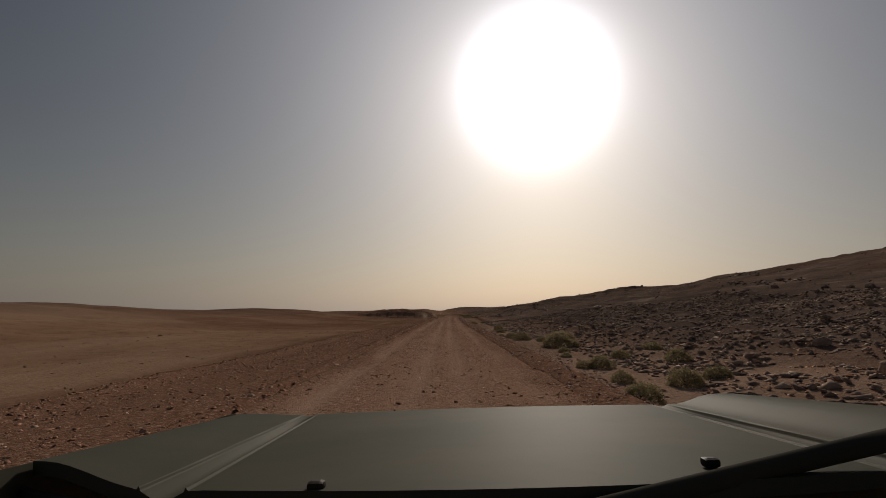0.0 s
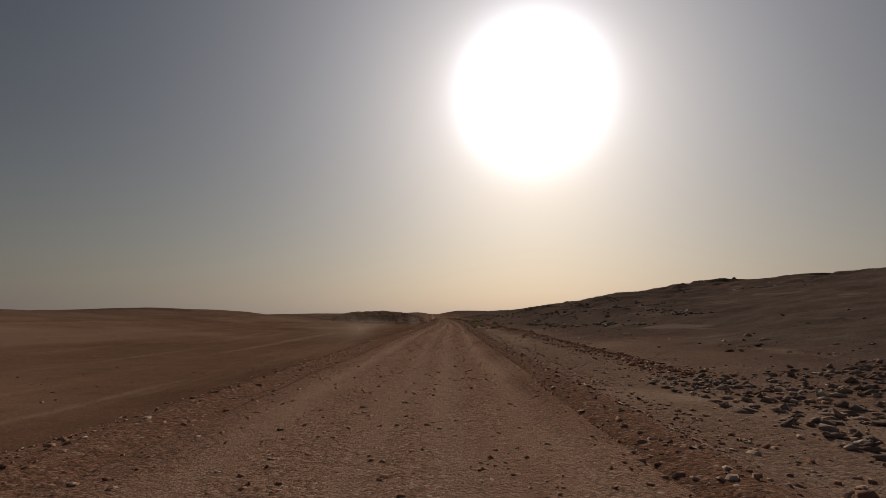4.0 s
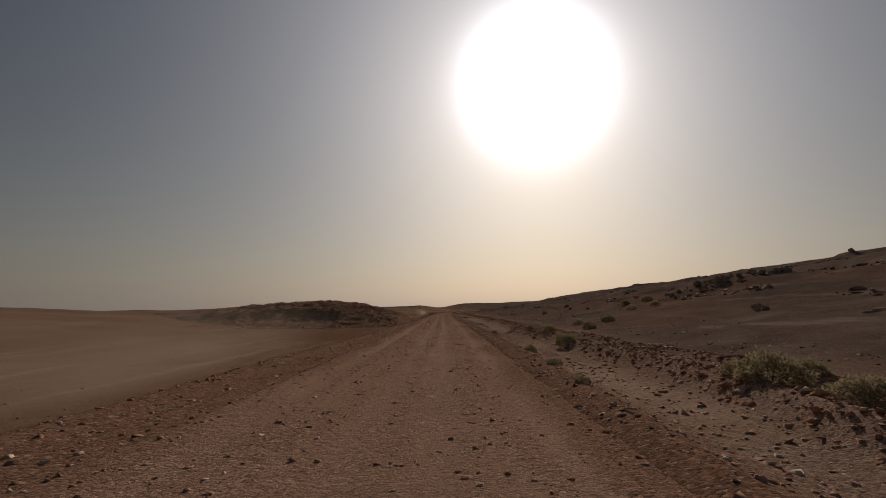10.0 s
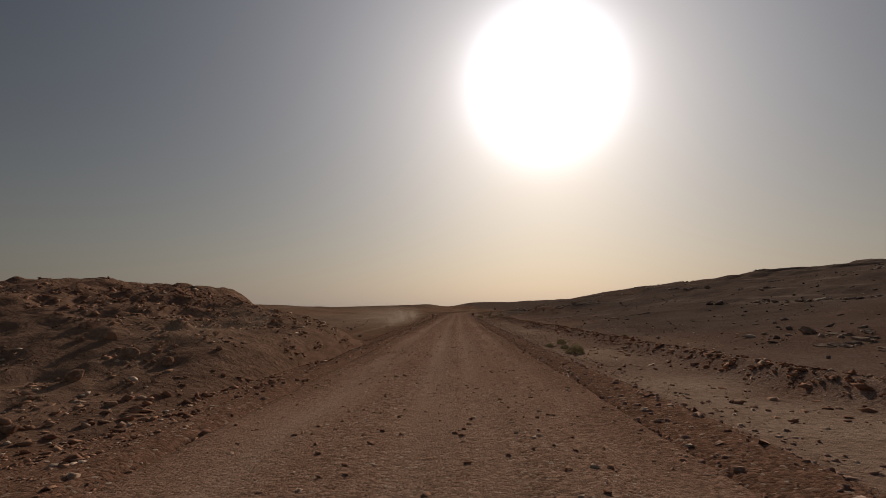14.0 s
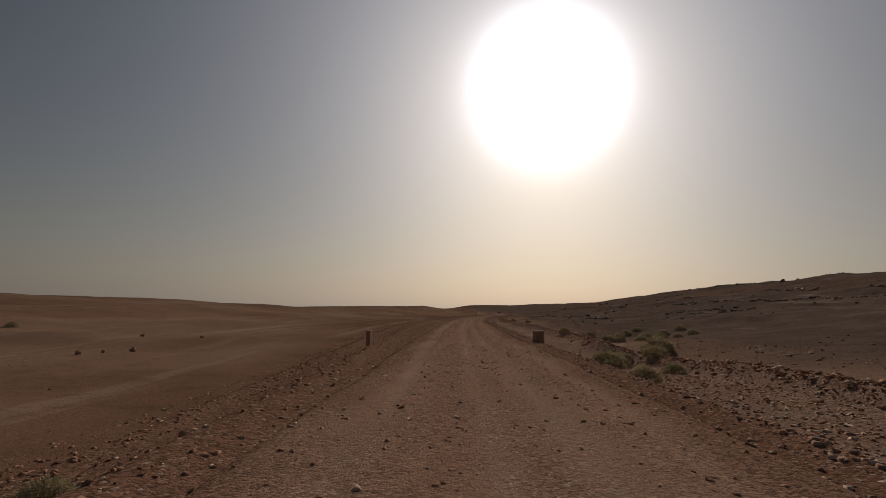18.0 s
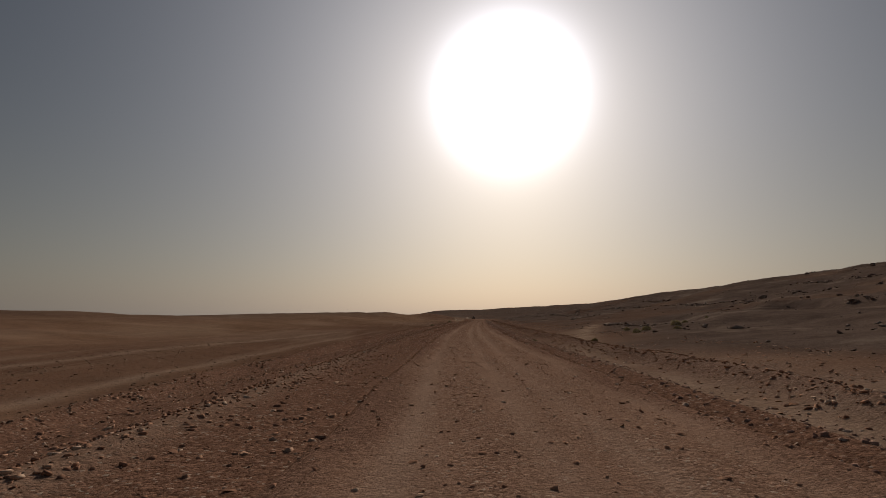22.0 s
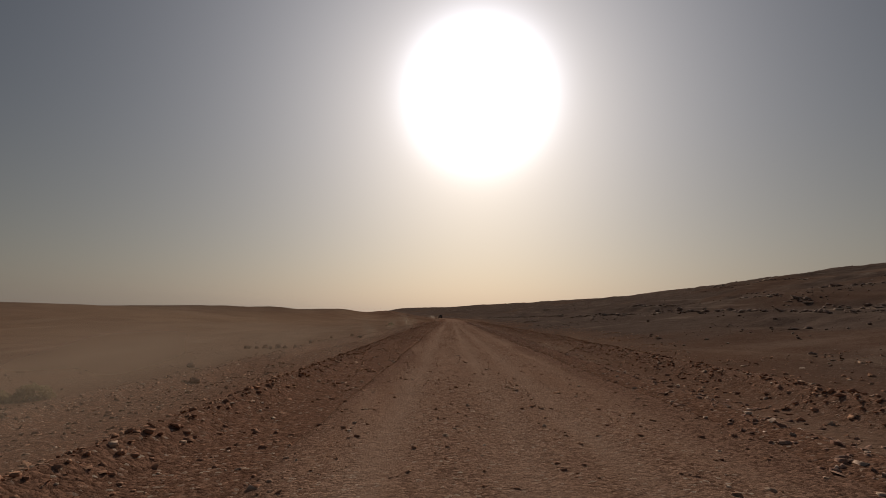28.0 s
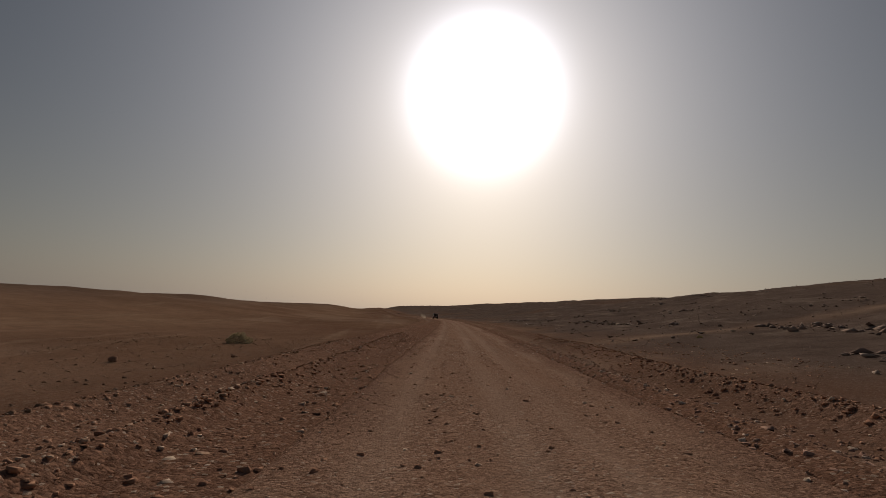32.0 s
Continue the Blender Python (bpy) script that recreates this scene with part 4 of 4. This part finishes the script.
def loft(sections):
    """A skin over rectangles with cut corners: (y, half width, low, high, corner) each."""
    bm = bmesh.new()
    rings = []
    for y, w, lo, hi, c in sections:
        rings.append([bm.verts.new((px, y, pz)) for px, pz in ((-w + c, lo), (w - c, lo), (w, lo + c), (w, hi - c), (w - c, hi), (-w + c, hi), (-w, hi - c), (-w, lo + c))])
    for r0, r1 in zip(rings, rings[1:]):
        for k in range(8):
            bm.faces.new((r0[k], r0[(k + 1) % 8], r1[(k + 1) % 8], r1[k]))
    bm.faces.new(rings[0][::-1])
    bm.faces.new(rings[-1])
    bmesh.ops.recalc_face_normals(bm, faces=bm.faces)
    return bm


def off_roader(u, y, label):
    x, y, z = ground_at(u, y)
    heading = math.degrees(math.atan2(*(float(v) for v in (centre(np.array([y]))[0] - centre(np.array([y + 10]))[0], 10))))
    car = thing("off_road_car", label, "car", "cars driving ahead")
    car.matrix_world = pose(x, y, 0.03, 0, 0, heading)
    part("body", loft([(-2.3, 0.86, 0.55, 1.12, 0.08), (-2.2, 0.93, 0.48, 1.2, 0.08), (0.6, 0.95, 0.45, 1.2, 0.08), (2.1, 0.92, 0.5, 1.1, 0.1),
                       (2.3, 0.86, 0.55, 0.98, 0.1)]), DARK_PAINT, car)
    part("cabin", loft([(-2.2, 0.8, 1.15, 1.84, 0.08), (-2.0, 0.82, 1.15, 1.93, 0.09), (0.1, 0.80, 1.15, 1.93, 0.09), (0.85, 0.78, 1.15, 1.22, 0.02)]), DARK_PAINT, car)
    part("rear_window", box((1.2, 0.03, 0.42), (0, -2.205, 1.5), 0.01), GLASS_DARK, car)
    part("rear_bumper", box((1.8, 0.2, 0.2), (0, -2.36, 0.56), 0.03), PLASTIC, car)
    part("roof_rack", join(*[box((1.5, 0.05, 0.04), (0, -1.8 + 0.4 * k, 1.99), 0) for k in range(5)], box((0.05, 1.8, 0.12), (-0.74, -1.0, 2.0), 0),
                           box((0.05, 1.8, 0.12), (0.74, -1.0, 2.0), 0)), PLASTIC, car)
    for side in (-1, 1):
        part("tail_light", box((0.14, 0.05, 0.32), (side * 0.8, -2.3, 0.98), 0.01), RED_LENS, car, "red tail light")
        part("mirror", box((0.2, 0.1, 0.18), (side * 1.05, 0.55, 1.28), 0.03), PLASTIC, car)
        for at in (-1.45, 1.4):
            wheel(car, (side * 0.8, at, 0.39))
    spare = wheel(car, (0.1, -2.36, 1.0), 0.36, 0.22)
    spare.matrix_basis = pose(0.1, -2.36, 1.0, 0, 0, 90)
    return car


off_roader(-0.4, 905.0, "dark boxy off-road car with roof rack on the road")
off_roader(0.6, 1180.0, "far dark off-road car driving along the gravel road")

# ---- the car from which the drive begins: its grey bonnet in front of the windscreen ----
CAR_X = 0.14
BONNET_PAINT = paint_material("grey_green_paint", (0.062, 0.064, 0.049), 0.58, 0.0, 0.12)
BONNET_PAINT.node_tree.nodes["Principled BSDF"].inputs["Coat Weight"].default_value = 0.0
BONNET_PAINT.node_tree.nodes["Principled BSDF"].inputs["Specular IOR Level"].default_value = 0.012


def bonnet_height(x, y):
    z = 1.193 + 0.095 * (1.8 - y) - 0.012 * (x / 0.8) ** 2 - 0.04 * step(1.73, 1.81, y) + (0.012 + 0.02 * (1.8 - y)) * step(0.56, 0.76, np.abs(x)) + 0.02 * step(0.60, 0.72, x)
    for side in (-1, 1):
        d = (x - side * (0.50 + 0.035 * (y - 0.8))) * side
        fade = 0.25 + 0.75 * (1 - step(1.35, 1.78, y))
        wide = 0.045 + 0.03 * (1.8 - y)
        deep = (0.016, 0.026)[side > 0]
        z = z + 0.0055 * fade * (np.exp(-(d / 0.0024) ** 2) + np.exp(-((d - wide) / 0.0024) ** 2)) - deep * fade * np.exp(-((d - wide / 2) / (0.36 * wide)) ** 2)
    return z


def panel(across, ys, place, thick=0.02):
    """A panel over a grid; place(a, y) gives each corner. Its rim is turned down."""
    bm = bmesh.new()
    rows = [[bm.verts.new(place(a, y)) for a in across] for y in ys]
    for r0, r1 in zip(rows, rows[1:]):
        for k in range(len(across) - 1):
            bm.faces.new((r0[k], r0[k + 1], r1[k + 1], r1[k]))
    rim = [e for e in bm.edges if e.is_boundary]
    made = bmesh.ops.extrude_edge_only(bm, edges=rim)["geom"]
    for v in made:
        if isinstance(v, bmesh.types.BMVert):
            v.co.z -= thick
    bmesh.ops.split_edges(bm, edges=rim)
    bmesh.ops.recalc_face_normals(bm, faces=bm.faces)
    return bm


def taper(y):
    return 1 - 0.11 * (1.75 - y)


def bonnet_place(a, v):
    back = 0.62 + 0.16 * (a / 0.8) ** 2
    y = back + (1.81 - 0.03 * a * a - back) * v
    return a * taper(y), y, float(bonnet_height(a, y))


def wing_place(side):
    def place(a, y):
        x = (0.79 + 0.06 * a) * taper(y)
        z = 1.193 + 0.115 * (1.8 - y) - 0.06 * a * a + (0.02 if side > 0 else 0.0) + 0.006 * float(step(1.5, 1.66, y)) * (1 - 0.5 * a) - 0.08 * float(step(1.74, 1.86, y))
        return side * x, y - 0.03 * x, z
    return place


BONNET_X = np.sort(np.concatenate([np.linspace(-0.785, 0.785, 60), np.linspace(0.485, 0.645, 90), np.linspace(-0.645, -0.485, 90)]))
TRIM = paint_material("dusty_black_trim", (0.06, 0.057, 0.048), 0.8, 0.0, 0.2)
for key in ("Coat Weight", "Specular IOR Level"):
    TRIM.node_tree.nodes["Principled BSDF"].inputs[key].default_value = 0.0
own_car = thing("off_road_car", "front of a grey-green off-road car with ridged bonnet", "car")
own_car.matrix_world = pose(CAR_X, 0, 0, 0, -1.3, 0)
part("bonnet", panel(BONNET_X, np.linspace(0, 1, 44), bonnet_place), BONNET_PAINT, own_car, smooth=True)
for side in (-1, 1):
    part("wing", panel(np.linspace(0, 1, 12), np.linspace(0.70, 1.86, 36), wing_place(side), 0.4), BONNET_PAINT, own_car, smooth=True)
    wheel(own_car, (side * 0.8, 1.25, 0.39))
    part("washer_jet", box((0.022, 0.018, 0.012), ((-0.27, 0.225)[side > 0], (0.66, 0.71)[side > 0], 1.302), 0.006), PLASTIC, own_car, "small black washer jet")
# bonnet paint on the scuttle imitates the grey-green reflection in the windscreen
part("scuttle", panel(np.linspace(-0.92, 0.92, 48), np.linspace(0, 1, 10),
                      lambda a, v: (a, 0.32 + 0.25 * v + 0.18 * (a / 0.8) ** 2, 1.262 - 0.03 * (a / 0.9) ** 2 + 0.004 * math.sin(40 * a))), BONNET_PAINT, own_car,
     "scuttle panel painted like the windscreen's grey-green reflection")
for x0, x1, back in ((-0.93, -0.42, 0.0), (0.1, 0.80, -0.2)):
    part("wiper", join(tube([(x1, 0.62 + back, 1.272), ((x0 + x1) / 2, 0.74 + back, 1.272), (x0, 0.94 + 1.6 * back, 1.255)], [0.012, 0.01, 0.007], 6)), PLASTIC, own_car, "black wiper arm")
part("wiper", tube([(-0.11 + 0.58 * a, 0.555 + 0.16 * a, 1.275 + 0.049 * a) for a in np.linspace(0, 1, 9)], [0.010 + 0.004 * a for a in np.linspace(0, 1, 9)], 10), TRIM, own_car,
     "broad black wiper lying across the screen's foot", True)
part("grille", box((1.2, 0.06, 0.28), (0, 1.72, 0.93), 0.02), PLASTIC, own_car)
part("front_bumper", box((1.8, 0.2, 0.26), (0, 1.78, 0.6), 0.05), BONNET_PAINT, own_car)
for side in (-1, 1):
    part("headlight", box((0.26, 0.1, 0.18), (side * 0.74, 1.70, 0.94), 0.03), GLASS_DARK, own_car, "clear headlight")

# ---- dust in the air left of the road ----


def dust_material():
    k = Nodes("drifting_dust", 0.7)
    front, back, clear, lit, mix = (k.n.new("ShaderNode" + v) for v in ("BsdfDiffuse", "BsdfTranslucent", "BsdfTransparent", "MixShader", "MixShader"))
    front.inputs["Color"].default_value = back.inputs["Color"].default_value = (0.80, 0.66, 0.52, 1)
    lit.inputs[0].default_value = 0.3
    scatter = k.n.new("ShaderNodeCombineXYZ")
    for axis, v in enumerate(SUN_DIR):
        scatter.inputs[axis].default_value = v
    k.l.new(scatter.outputs[0], front.inputs["Normal"])
    wisps = k.math("MULTIPLY", k.span(k.noise(0.35, 3, (1, 0.1, 1.3)), 0.28, 0.66), k.span(k.noise(0.06, 3, (1, 0.5, 1)), 0.36, 0.62, 0.15, 1.0))
    k.l.new(k.math("MULTIPLY", wisps, k.attr("dustiness")), mix.inputs[0])
    k.l.new(front.outputs[0], lit.inputs[1])
    k.l.new(back.outputs[0], lit.inputs[2])
    k.l.new(clear.outputs[0], mix.inputs[1])
    k.l.new(lit.outputs[0], mix.inputs[2])
    k.l.new(mix.outputs[0], k.n["Material Output"].inputs["Surface"])
    return k.mat


DUST = dust_material()


def dust_bank(off, lean, high, thick, y0, y1):
    """A long low bank of dust hanging beside the road: a leaning skin, densest at half its height and thinning out to its rims."""
    across, along = np.linspace(0, 1, 12), stretches(y0, (y1, 3.0))
    aa, yy = np.meshgrid(across, along)
    xx = centre(yy) - off - lean * aa
    zz = -0.35 + high * aa
    nx, ny = len(across), len(along)
    idx = np.arange(nx * ny).reshape(ny, nx)
    faces = np.stack([idx[:-1, :-1], idx[:-1, 1:], idx[1:, 1:], idx[1:, :-1]], -1).reshape(-1, 4)
    me = mesh_from("dust_bank", np.stack([xx, yy, zz], -1).reshape(-1, 3), faces)
    me.polygons.foreach_set("use_smooth", np.ones(len(faces), bool))
    puffs = 0.07 + step(0.5, 0.95, value_noise(yy / 26, aa * 0 + off, 81))
    density = thick * puffs * step(y0, y0 + 30, yy) * (1 - step(y1 - 60, y1, yy)) * step(0.0, 0.45, aa) * (1 - step(0.4, 0.98, aa))
    me.attributes.new("dustiness", "FLOAT", "POINT").data.foreach_set("value", np.ascontiguousarray(density.reshape(-1), dtype=np.float32))
    me.materials.append(DUST)
    return tagged(new("dust_bank", me), "thin pale dust drifting beside the gravel road", "dust", kind="stuff")


dust_bank(4.8, 1.0, 2.5, 0.8, 60, 980)
dust_bank(9.5, 2.0, 2.4, 0.18, 70, 980)
